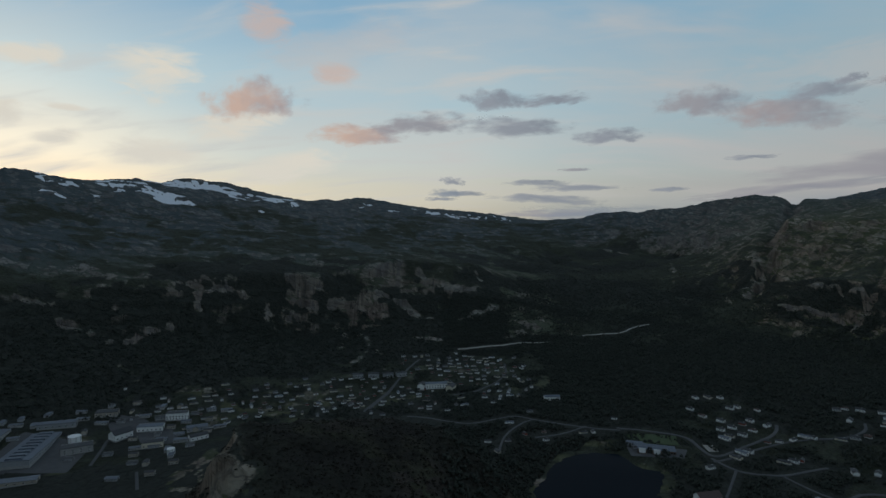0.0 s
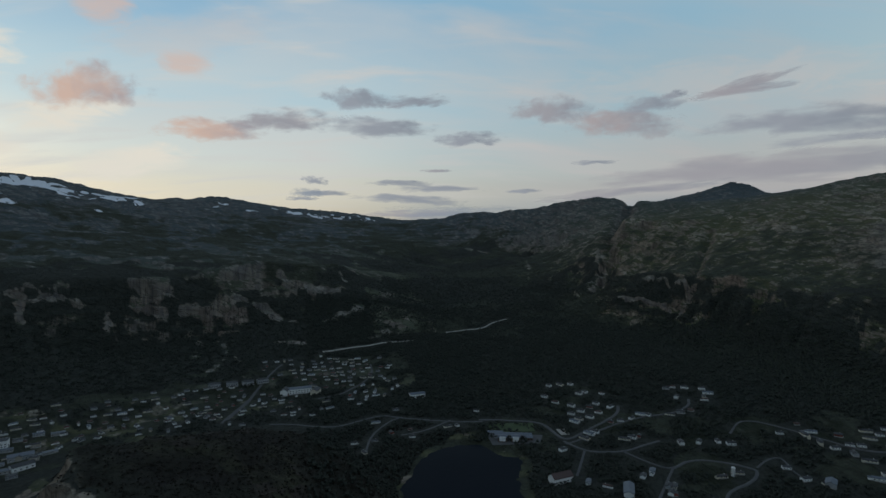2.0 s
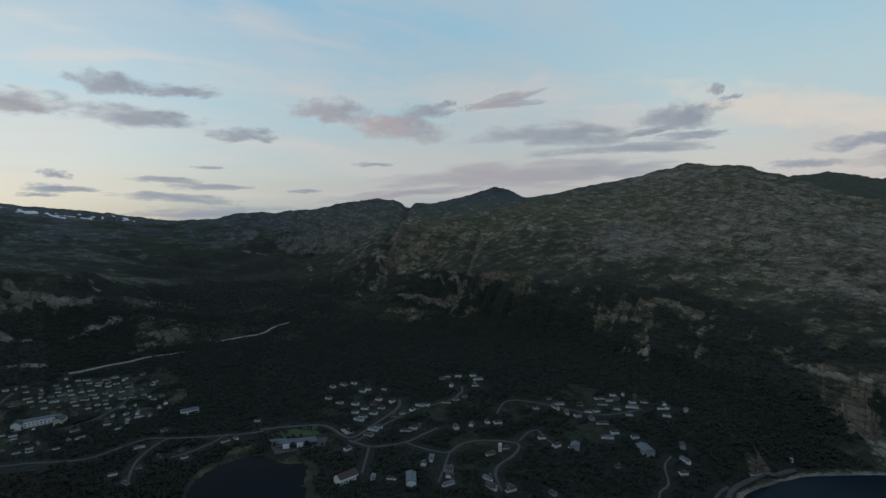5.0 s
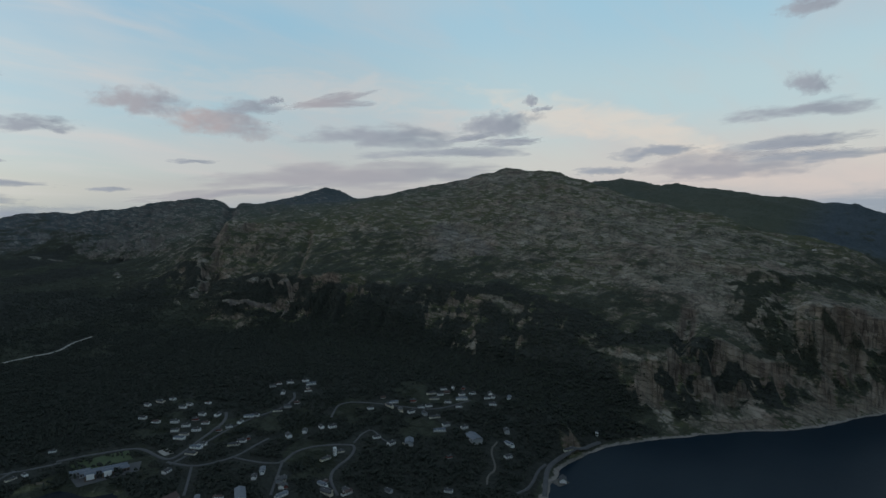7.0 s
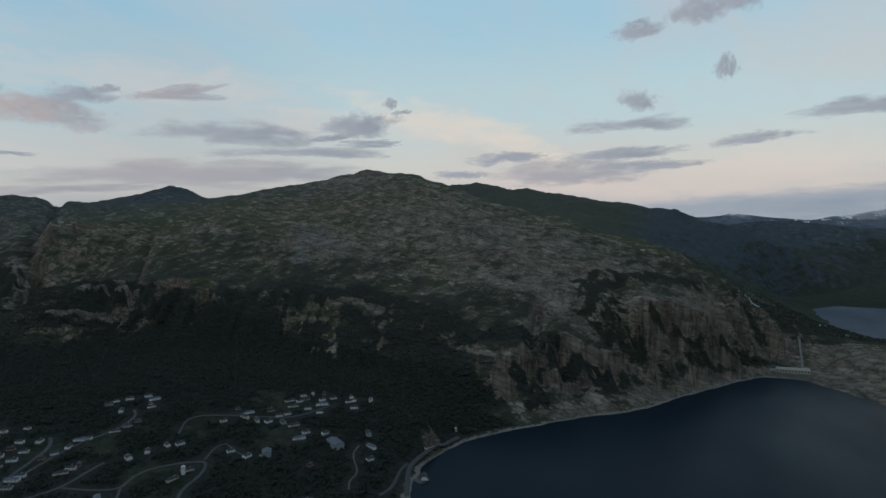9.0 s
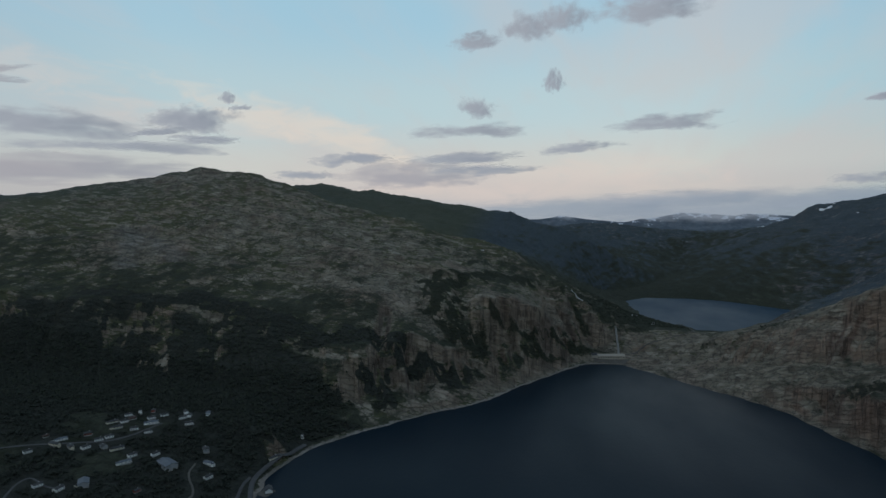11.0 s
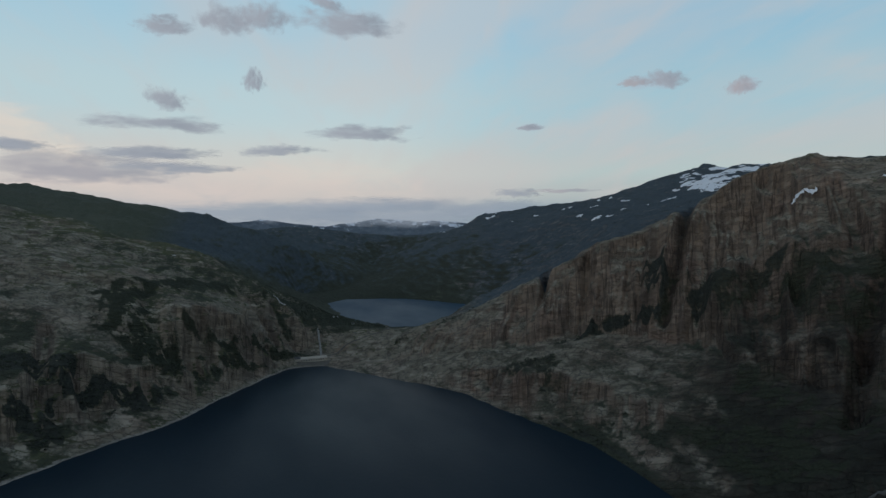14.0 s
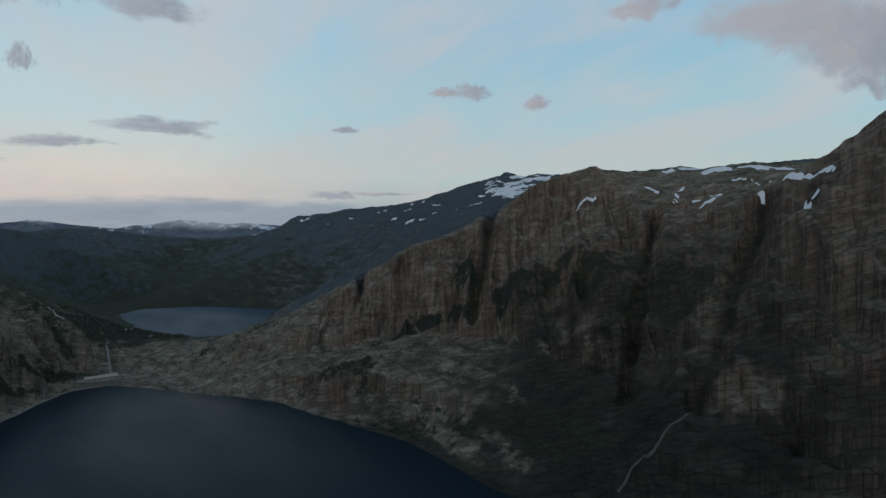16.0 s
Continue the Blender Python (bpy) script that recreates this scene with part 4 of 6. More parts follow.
def ground_cover(x, y, z, slope):
    """How much wood, scrub, lawn, snow and bare rock there is."""
    clear = near(x + 30 * fractal(x, y, 80, 3), y + 30 * fractal(x + 300, y, 80, 3), CLEARED)
    patch, wide = fractal(x, y, 120, 5, 0.6), fractal(x + 700, y - 300, 340, 4, 0.5)
    east = np.clip((x - 700) / 200, 0, 1)
    line = 205 * (1 - east) + east * np.interp(y, (300, 480, 700, 950, 1300, 1700), (75, 132, 168, 190, 200, 208)) + (80 - 50 * east) * wide + (75 - 40 * east) * patch
    lakeside = np.clip((x - 800) / 120, 0, 1) * np.clip((620 - y) / 250, 0, 1)
    wall = (y < -60) & (x < 1450)
    line = np.where(wall, 30 + 60 * wide + 60 * patch, line)
    gentle = np.clip((0.85 - slope) / 0.3, 0, 1)
    gentle = np.where((y > 0) & ((x < 300) | ((x < 1010) & (y > 330))), np.clip(gentle + np.clip(1.0 + 1.6 * patch + 1.2 * fractal(x, y, 48, 3), 0, 1), 0, 1), gentle)
    wood = np.clip((line - z) / 30, 0, 1) * gentle
    scrub = np.clip((line + 150 + 60 * patch - z) / 150, 0, 1) * np.clip((1.5 - slope) / 0.6, 0, 1) * (0.62 - 0.14 * east + 0.1 * lakeside)
    scrub = np.where(x < 300, np.clip(0.45 + 0.9 * patch + 1.0 * fractal(x, y, 40, 3), 0, 1) * np.clip((line + 200 - z) / 150, 0, 1), scrub)
    west_wall = np.clip((930 - x) / 250, 0.15, 1) * np.clip(0.85 + 0.8 * wide + 0.6 * patch, 0, 1)
    scrub = np.where(wall, np.clip((400 - z) / 160, 0.3, 1) * west_wall * np.clip((2.4 - slope) / 0.8, 0, 1) * 0.5 + 0.3 * np.clip((110 - z) / 60, 0, 1) * np.clip(0.5 + 1.5 * patch, 0, 1), scrub)
    scrub = np.where(wall & (x < 820) & (z < 150), np.maximum(scrub, np.clip((150 - z) / 60, 0, 1) * np.clip(0.2 - 0.3 * np.clip((x - 480) / 80, 0, 1) + 1.2 * patch + 1.2 * fractal(x, y, 45, 3), 0, 1)), scrub)
    # painted haze, growing with distance over the high ground
    haze_grey = np.clip((np.hypot(x - 200, y - 300) - 1500) / 900, 0, 1) * np.clip((z - 170) / 80, 0, 1) * 0.85
    haze_grey = haze_grey * (1 - 0.55 * np.exp(-(((x - 2700) ** 2 + (y - 650) ** 2) / 800 ** 2) ** 2))
    crag, stand_of = strokes(x, y, CRAGS), strokes(x, y, STANDS)
    stand_of = np.clip(1.7 * stand_of - 0.2, 0, 1) * np.clip((z - 8) / 14, 0, 1) * np.where(wall, 0.9 * np.clip(0.85 + 0.9 * patch, 0.3, 1), 1.0)
    crag = crag * (1 - 0.8 * stand_of)
    shelf = np.clip((z - 12) / 22, 0, 1)
    wood = np.where(lakeside > 0.3, wood * shelf, wood)
    wood = np.maximum(wood, stand_of)
    west = np.clip((500 - x) / 200, 0, 1)
    wood = wood * np.clip(1.15 - (1.5 - 0.35 * west) * crag + west * 0.9 * fractal(0.6 * x, 0.6 * y + 0.8 * z, 16, 3, 0.6), 0, 1)
    scrub = scrub * np.clip(1.2 - 1.4 * crag, 0, 1)
    wood = np.where((clear > 0.05) & (z < 80), wood * np.clip(0.8 - clear * 0.65 + 1.2 * fractal(x, y, 30, 3), 0, 1), wood)
    lawn = np.where((clear > 0.02) & (z < 85), np.clip(0.8 * clear + 1.4 * fractal(x, y, 26, 4), 0, 1), 0)
    wood = np.where((y > 1150) & (x > 150) & (z > 60), wood * np.clip(0.55 + 0.8 * patch + 0.3 * np.clip((1350 - y) / 200, 0, 1), 0.1, 1), wood)
    snow = drifts(x + 20 * fractal(x, y, 34, 4, 0.6), y + 20 * fractal(x - 200, y, 34, 4, 0.6), SNOW)
    snow = np.where((z > 240) & (snow > 0), np.clip(0.22 + 0.8 * snow + 1.3 * fractal(0.5 * x + 0.5 * y, 1.6 * (y - x), 46, 4, 0.6), 0, 1), 0)
    snow = np.where(z > 240, np.maximum(snow, np.clip(1.25 * strokes(x, y, DRIFTS), 0, 1)), 0)
    glen = (x > 1480) & (y < 500)
    wood = np.where(glen & (z > 53), np.maximum(wood, 0.75 * np.clip((270 + 110 * patch + 60 * wide - z) / 90, 0, 1)), wood)
    bare = np.zeros_like(x)
    for a, b, r, much in ROCKY:
        bare = bare + much * np.exp(-(((x - a) ** 2 + (y - b) ** 2) / r ** 2) ** 2)
    bare = bare + np.where(wall, 0.55, 0.0)
    bare = bare + np.where(x < 300, 0.55, 1.0) * np.clip(1.6 * crag - 0.2, 0, 1) - 0.5 * stand_of
    # painted haze of the upper valley, then grey rock of the western slopes
    haze_grey = np.maximum(haze_grey, np.clip((x - 1950) / 300, 0, 1) * np.clip((450 - y) / 200, 0, 1) * 0.95)
    haze_grey = np.maximum(haze_grey, np.clip(0.25 + (z - 180) / 150, 0.25, 0.8) * np.clip((450 - x) / 200, 0, 1) * np.clip((y - 950) / 100, 0, 1))
    haze_grey = np.maximum(haze_grey, 0.45 * np.clip((980 - x) / 200, 0, 1) * np.clip((y - 700) / 300, 0, 1) * crag)
    # painted shade on the north wall, deepest at its near end
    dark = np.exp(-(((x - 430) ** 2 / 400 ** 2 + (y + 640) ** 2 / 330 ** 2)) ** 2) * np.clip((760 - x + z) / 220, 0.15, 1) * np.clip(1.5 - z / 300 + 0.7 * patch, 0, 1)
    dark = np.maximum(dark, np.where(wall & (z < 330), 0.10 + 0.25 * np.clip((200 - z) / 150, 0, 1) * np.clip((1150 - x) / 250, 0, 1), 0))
    # the knoll's own brown heath
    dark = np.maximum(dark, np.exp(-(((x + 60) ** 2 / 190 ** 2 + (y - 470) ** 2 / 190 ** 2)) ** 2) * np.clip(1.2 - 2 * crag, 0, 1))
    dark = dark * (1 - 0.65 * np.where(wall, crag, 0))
    # painted shade down the three main gullies
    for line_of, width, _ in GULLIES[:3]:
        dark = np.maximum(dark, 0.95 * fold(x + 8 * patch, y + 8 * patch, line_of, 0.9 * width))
    scree = np.clip(2.2 * strokes(x, y, SCREE) - 0.2, 0, 1)
    haze_grey, scrub, bare = np.maximum(haze_grey, 0.3 * scree), scrub * (1 - scree), bare + scree
    foot = 0.7 * lakeside * np.clip((26 - z + 30 * patch) / 14, 0, 1)
    scrub, bare = scrub * (1 - foot), bare + 0.7 * foot
    # the slope behind the crest of the north wall: painted haze, woods above the upper lake
    far, way = np.hypot(x, y), np.degrees(np.arctan2(x, y))
    crest = np.array([(math.degrees(math.atan2(p[0], p[1])), math.hypot(p[0], p[1])) for p in wall_top])
    back = np.clip((way - 106) / 6, 0, 1) * np.clip((far - np.interp(way, crest[:, 0], crest[:, 1]) - 12) / 30, 0, 1) * ((way > 98) & (way < 160))
    haze_grey, bare, scrub = np.maximum(haze_grey, back), bare * (1 - back) - 0.25 * back, scrub * (1 - 0.8 * back)
    wood = wood * (1 - back) + back * np.where(x > 1480, 0.75 * np.clip((270 + 110 * patch + 60 * wide - z) / 90, 0, 1), 0)
    wood = np.where((z < np.where(x > 1400, 53, 3)) | ((np.abs(x - 165) < 90) & (y > 440) & (y < 740) & (z < 30.4)), 0, wood)
    return wood, scrub, lawn, snow, bare, haze_grey, dark, stand_of * (1 - back)


def land():
    """A sheet of uneven rings round the middle of the valley, closer set where the slopes are steep."""
    rows = 640
    bearings = np.radians(np.concatenate([np.arange(-40, 168, 0.155), np.arange(168, 320, 1.5)]))
    coarse, r = np.radians(np.arange(-42, 324, 1.0)), np.geomspace(60, 4980, 700)
    rr, bb = np.meshgrid(r, coarse, indexing="ij")
    px, py = rr * np.sin(bb), rr * np.cos(bb)
    slope = np.hypot(sample(px + 12, py) - sample(px - 12, py), sample(px, py + 12) - sample(px, py - 12)) / 24
    weight = np.sqrt(1 + np.clip(slope, 0, 2.5) ** 2 * 1.6) * np.where(rr < 300, 0.15, np.where(rr < 2400, 1.0, 0.5))
    for _ in range(6):
        weight = (np.roll(weight, 1, 1) + weight + np.roll(weight, -1, 1)) / 3
    sums = np.cumsum(weight, axis=0)
    sums = (sums - sums[0]) / (sums[-1] - sums[0])
    even = np.stack([np.interp(np.linspace(0, 1, rows), sums[:, k], r) for k in range(len(coarse))], 1)
    u = np.clip((bearings - coarse[0]) / (coarse[1] - coarse[0]), 0, len(coarse) - 1.001)
    k = u.astype(int)
    rr = even[:, k] * (1 - (u - k)) + even[:, k + 1] * (u - k)
    rr = np.concatenate([np.zeros((1, len(bearings))), rr])
    bb = np.broadcast_to(bearings, rr.shape)
    x, y = rr * np.sin(bb), rr * np.cos(bb)
    z = height(x, y)
    e = 8.0
    slope = np.hypot(height(x + e, y) - z, height(x, y + e) - z) / e
    wood, scrub, lawn, snow, bare, haze_grey, dark, stands = ground_cover(x, y, z, slope)
    # on the crags over the lakes the trees are low birch with heath showing through
    thin = 0.6 * np.clip((x - 1010) / 120, 0, 1)
    scrub, wood = np.maximum(scrub, wood * thin), wood * (1 - thin)
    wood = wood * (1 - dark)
    n, m = rr.shape
    i = np.arange(n * m).reshape(n, m)
    nxt = np.roll(i, -1, axis=1)
    quads = np.stack([i[:-1], i[1:], nxt[1:], nxt[:-1]], -1).reshape(-1, 4)[:, ::-1]
    ob = linked("ground", np.stack([x, y, z], -1).reshape(-1, 3), quads, LAND, True, {"wood": wood.ravel(), "scrub": scrub.ravel(), "lawn": lawn.ravel(), "snow": snow.ravel(), "bare": bare.ravel(), "haze_grey": haze_grey.ravel(), "dark": dark.ravel(), "stands": stands.ravel()})
    return tagged(ob, "rocky mountains and wooded valley with snow patches on the tops", "ground", kind="structure")


land()


def sheet(name, x0, x1, y0, y1, z, label, mat=WATER):
    me = [(x0, y0, z), (x1, y0, z), (x1, y1, z), (x0, y1, z)]
    return tagged(linked(name, me, [(0, 1, 2, 3)], mat, False), label, "water", kind="structure")


sheet("lake", -60, 1390, -520, 420, 0.0, "dark blue lake between steep rocky shores")
sheet("upper_lake", 1436, 2250, -860, -225, 50.0, "pale blue mountain lake above the rocky neck", MELT_WATER)
sheet("pond", 60, 300, 440, 730, 30.0, "dark still pond beside the school grounds", POND_WATER)

def range_material():
    """Far backdrop, blue with distance: the air's haze is put into its colour and glow."""
    mat, n, s = material("distant_mountain_haze", 1.0)
    s.inputs["Specular IOR Level"].default_value = 0.0
    pos = n.add("ShaderNodeNewGeometry").outputs["Position"]
    snow = n.add("ShaderNodeAttribute", attribute_name="snow").outputs["Fac"]
    lay = n.noise(n.scaled(pos, 1, 1, 2.5), 0.012, 6, 0.62, 0.3)
    white = n.range(n.math("ADD", snow, n.math("MULTIPLY", n.math("SUBTRACT", lay, 0.5), 1.6)), 0.50, 0.60)
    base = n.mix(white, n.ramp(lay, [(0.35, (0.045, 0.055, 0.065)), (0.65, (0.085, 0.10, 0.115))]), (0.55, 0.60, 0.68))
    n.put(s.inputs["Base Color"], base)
    # faint blue emission painted in for the haze
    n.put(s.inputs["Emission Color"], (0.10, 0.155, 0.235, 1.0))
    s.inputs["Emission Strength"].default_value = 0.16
    return mat


def far_range(far, crest, drop, label, seed, snowy):
    """One of the ranges that close the view: crest points of bearing and height over the eye, in degrees."""
    b = np.arange(crest[0][0], crest[-1][0], 0.06)
    top = np.interp(b, [c[0] for c in crest], [c[1] for c in crest])
    rough = fractal(b * 90, b * 0 + seed, 300, 4, 0.42)
    z = 300 + far * np.tan(np.radians(top)) + 9 * rough
    rows = np.linspace(0, 1, 24)[:, None]
    r = far - 260 * rows + 25 * fractal(b[None] * 100, rows * 300 + seed, 90, 4)
    h = z - drop * rows ** 0.85 + 16 * np.minimum(1, 2.5 * rows) * fractal(b[None] * 100 + 300, rows * 260 + seed, 70, 5, 0.55)
    snow = np.clip(1 - 2.2 * rows, 0, 1) * snowy * np.clip(0.9 + 1.2 * fractal(b[None] * 60, rows * 80 + seed, 60, 3), 0, 1)
    a = np.radians(b)[None]
    i = np.arange(r.size).reshape(r.shape)
    quads = np.stack([i[:-1, :-1], i[1:, :-1], i[1:, 1:], i[:-1, 1:]], -1).reshape(-1, 4)
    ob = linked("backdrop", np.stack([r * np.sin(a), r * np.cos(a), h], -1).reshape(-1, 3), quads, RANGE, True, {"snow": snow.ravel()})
    return tagged(ob, label, "distant mountains", kind="structure")


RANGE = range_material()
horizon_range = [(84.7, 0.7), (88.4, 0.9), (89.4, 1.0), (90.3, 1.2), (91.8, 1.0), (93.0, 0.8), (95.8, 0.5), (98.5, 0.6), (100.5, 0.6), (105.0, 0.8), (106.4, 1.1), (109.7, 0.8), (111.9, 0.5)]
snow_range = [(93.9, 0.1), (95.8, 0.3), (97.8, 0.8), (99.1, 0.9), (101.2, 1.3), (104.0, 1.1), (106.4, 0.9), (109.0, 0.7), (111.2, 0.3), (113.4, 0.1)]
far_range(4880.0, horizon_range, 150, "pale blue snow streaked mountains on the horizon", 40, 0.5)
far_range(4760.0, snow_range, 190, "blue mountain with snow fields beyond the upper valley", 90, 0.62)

# ---- clouds ----
clouds_west = [(-17.6, 11.7, 7.7, 3.3, 2, 0), (-8.1, 8.9, 8.1, 1.9, 2, -2), (-2.3, 10.0, 8.8, 2.0, 1, -3), (5.0, 12.3, 6.1, 1.9, 0, 4), (10.0, 12.1, 6.6, 1.1, 0, -4), (7.0, 9.7, 9.4, 1.8, 0, 0), (15.7, 8.6, 6.6, 1.3, 0, 0), (23.5, 11.1, 6.9, 2.5, 1, 0), (30.0, 9.5, 8.8, 2.5, 4, 2), (32.5, 11.1, 6.1, 1.5, 0, -6), (34.6, 11.9, 2.2, 0.7, 0, -10), (40.3, 12.3, 7.4, 0.8, 1, -12)]
clouds_south = [(44.3, 8.8, 13.6, 2.3, 0, 0), (51.5, 7.3, 14.8, 1.2, 0, -1), (56.1, 9.9, 7.0, 1.9, 0, -5), (53.6, 8.8, 4.8, 0.6, 0, -8), (57.5, 8.4, 5.5, 0.5, 0, 0), (43.8, 5.2, 27.2, 2.4, 1, -1), (31.0, 3.5, 15.4, 0.9, 1, -5), (9.0, 4.5, 5.7, 0.6, 0, 0), (12.9, 4.0, 8.2, 0.7, 0, 0), (10.0, 2.9, 10.0, 0.9, 0, 2), (1.7, 3.5, 5.0, 0.5, 0, 0), (0.9, 4.7, 2.3, 0.7, 0, 10), (27.7, 6.3, 4.0, 0.4, 0, 0), (12.7, 5.7, 2.9, 0.4, 1, 0), (-0.2, 3.0, 2.8, 0.4, 0, 0), (21.1, 3.7, 3.5, 0.4, 0, 0), (11.3, 1.5, 10.9, 0.8, 1, 0)]
clouds_dome = [(70.1, 6.7, 6.6, 1.1, 0, -3), (66.0, 5.2, 5.5, 1.0, 0, 0), (81.6, 6.8, 8.5, 1.0, 0, -3), (59.2, 12.0, 1.3, 1.0, 0, 0), (60.4, 11.2, 1.9, 0.5, 0, -6), (40.4, 11.8, 7.7, 0.7, 1, -2), (56.2, 9.5, 6.0, 1.9, 0, -2), (53.2, 8.6, 3.5, 0.5, 0, -8), (57.2, 8.1, 5.5, 0.5, 0, 0)]
clouds_east = [(82.5, 17.4, 4.6, 1.4, 0, -4), (87.4, 18.3, 4.7, 2.3, 0, 0), (90.8, 18.9, 4.8, 2.8, 0, 0), (98.3, 19.0, 8.8, 2.4, 0, 3), (96.5, 20.6, 3.5, 1.2, 0, 12), (82.4, 11.5, 3.6, 1.8, 0, 12), (89.8, 13.5, 2.0, 2.0, 0, 0), (82.3, 9.3, 10.1, 1.5, 0, -1), (92.2, 7.5, 7.3, 1.2, 0, -2), (99.8, 9.2, 9.1, 1.5, 0, -1), (71.6, 7.0, 4.9, 0.8, 0, 3), (81.0, 6.8, 9.5, 0.9, 0, 0), (75.9, 5.1, 14.8, 2.2, 1, -1), (83.2, 5.6, 9.7, 1.0, 0, 0), (114.9, 3.6, 4.4, 0.8, 0, 0), (119.4, 3.8, 6.0, 0.4, 1, 0), (128.5, 13.4, 3.3, 1.4, 0, 10), (125.8, 13.4, 3.0, 0.8, 1, 0), (134.6, 12.3, 2.3, 1.2, 1, 0), (116.2, 9.8, 2.4, 0.5, 0, 0)]
clouds_north = [(155.6, 17.6, 14.5, 5.3, 1, 6), (160.0, 13.9, 11.0, 5.0, 0, 28), (162.1, 15.2, 8.9, 5.3, 1, 10), (144.3, 19.8, 5.8, 2.1, 1, -4), (115.8, 9.8, 2.0, 0.4, 0, 0), (161.1, 11.6, 4.1, 2.3, 0, 20)]
cloud_bank = [(92.4, 1.6, 18.2, 2.0, 0, 1), (106.5, 1.7, 18.7, 2.2, 0, -1), (100.6, 2.4, 13.0, 1.4, 1, 0), (113.5, 1.9, 10.6, 1.7, 0, 0), (14.0, 1.4, 12.4, 1.4, 1, 0), (0.3, 3.5, 2.8, 0.8, 0, 0)]
CLOUD = [cloud_material("cloud_grey", (0.33, 0.36, 0.415), (0.26, 0.295, 0.35)), cloud_material("cloud_mauve", (0.375, 0.37, 0.405), (0.30, 0.32, 0.37)),
         cloud_material("cloud_rose", (0.70, 0.50, 0.41), (0.38, 0.36, 0.40)), cloud_material("cloud_low", (0.29, 0.34, 0.41), (0.22, 0.28, 0.36), 0.7, 0.35), cloud_material("cloud_pink_grey", (0.44, 0.385, 0.395), (0.31, 0.325, 0.37))]
CLOUD_LABEL = ["grey evening cloud drifting above the mountains", "mauve grey cloud bank lit from below at dusk", "rose and grey cloud catching the last sunlight", "", "pink grey cloud with ragged edges at dusk"]


def cloud_mesh(mat):
    """A shallow bowl of cloud one unit to each side, thick in the middle."""
    bm = bmesh.new()
    bmesh.ops.create_grid(bm, x_segments=40, y_segments=20, size=1.0)
    for v in bm.verts:
        x, z = v.co.x, v.co.y
        r = min(1.0, x * x + z * z)
        v.co = Vector((x, 0.35 * (1 - r) + 0.05 * noise.noise((3 * x, 2 * z, 4)), z))
    me = bpy.data.meshes.new("cloud")
    bm.to_mesh(me)
    bm.free()
    me.polygons.foreach_set("use_smooth", [True] * len(me.polygons))
    me.materials.append(mat)
    return me


CLOUD_MESH = [cloud_mesh(m) for m in CLOUD]
CLOUD_FAR = 4880.0
for rank, (bearing, rise, wide, high, kind_of, lean) in enumerate(clouds_west + clouds_south + clouds_dome + clouds_east + clouds_north + cloud_bank):
    mesh_of = CLOUD_MESH[3 if (bearing, rise, wide, high, kind_of, lean) in cloud_bank else kind_of]
    ob = new("cloud", mesh_of)
    far = (CLOUD_FAR - 4 * rank) * math.cos(radians(rise))
    b = radians(bearing)
    dist = CLOUD_FAR - 4 * rank
    ob.location = (far * math.sin(b), far * math.cos(b), 300 + dist * math.sin(radians(rise)))
    ob.rotation_euler = (radians(rise), radians(lean), -b)
    half_w, half_h = dist * radians(wide) * 0.74, dist * radians(high) * 0.95
    ob.scale = (half_w, half_h, half_h)
    tagged(ob, CLOUD_LABEL[kind_of], "cloud", "evening clouds")

# ---- woods ----
def shapes(rng, count):
    """A few small crowns: ragged cones and clumps of leaf faces, one unit high."""
    out = []
    for k in range(count):
        pts, tris = [], []
        if k % 3 == 0:        # spruce: two ragged skirts and a tip
            for lo, hi, wide in ((0.08, 0.62, 0.27), (0.42, 1.0, 0.19)):
                base = len(pts)
                for i in range(5):
                    a = 2 * math.pi * (i + rng.random() * 0.6) / 5
                    w = wide * (0.7 + 0.6 * rng.random())
                    pts.append((w * math.cos(a), w * math.sin(a), lo + 0.1 * rng.random()))
                pts.append((0.03 * rng.normal(), 0.03 * rng.normal(), hi))
                tris += [(base + i, base + (i + 1) % 5, base + 5) for i in range(5)]
        else:                 # birch: three uneven clumps
            for _ in range(3):
                base = len(pts)
                c = np.array([0.2 * rng.normal(), 0.2 * rng.normal(), 0.45 + 0.2 * rng.random()])
                for d in ((1, 0, -0.2), (-0.5, 0.87, -0.2), (-0.5, -0.87, -0.2), (0.1, 0.1, 1.0)):
                    pts.append(tuple(c + np.array(d) * 0.36 * (0.7 + 0.6 * rng.random())))
                tris += [(base, base + 1, base + 3), (base + 1, base + 2, base + 3), (base + 2, base, base + 3), (base, base + 2, base + 1)]
        out.append((np.array(pts), np.array(tris)))
    return out


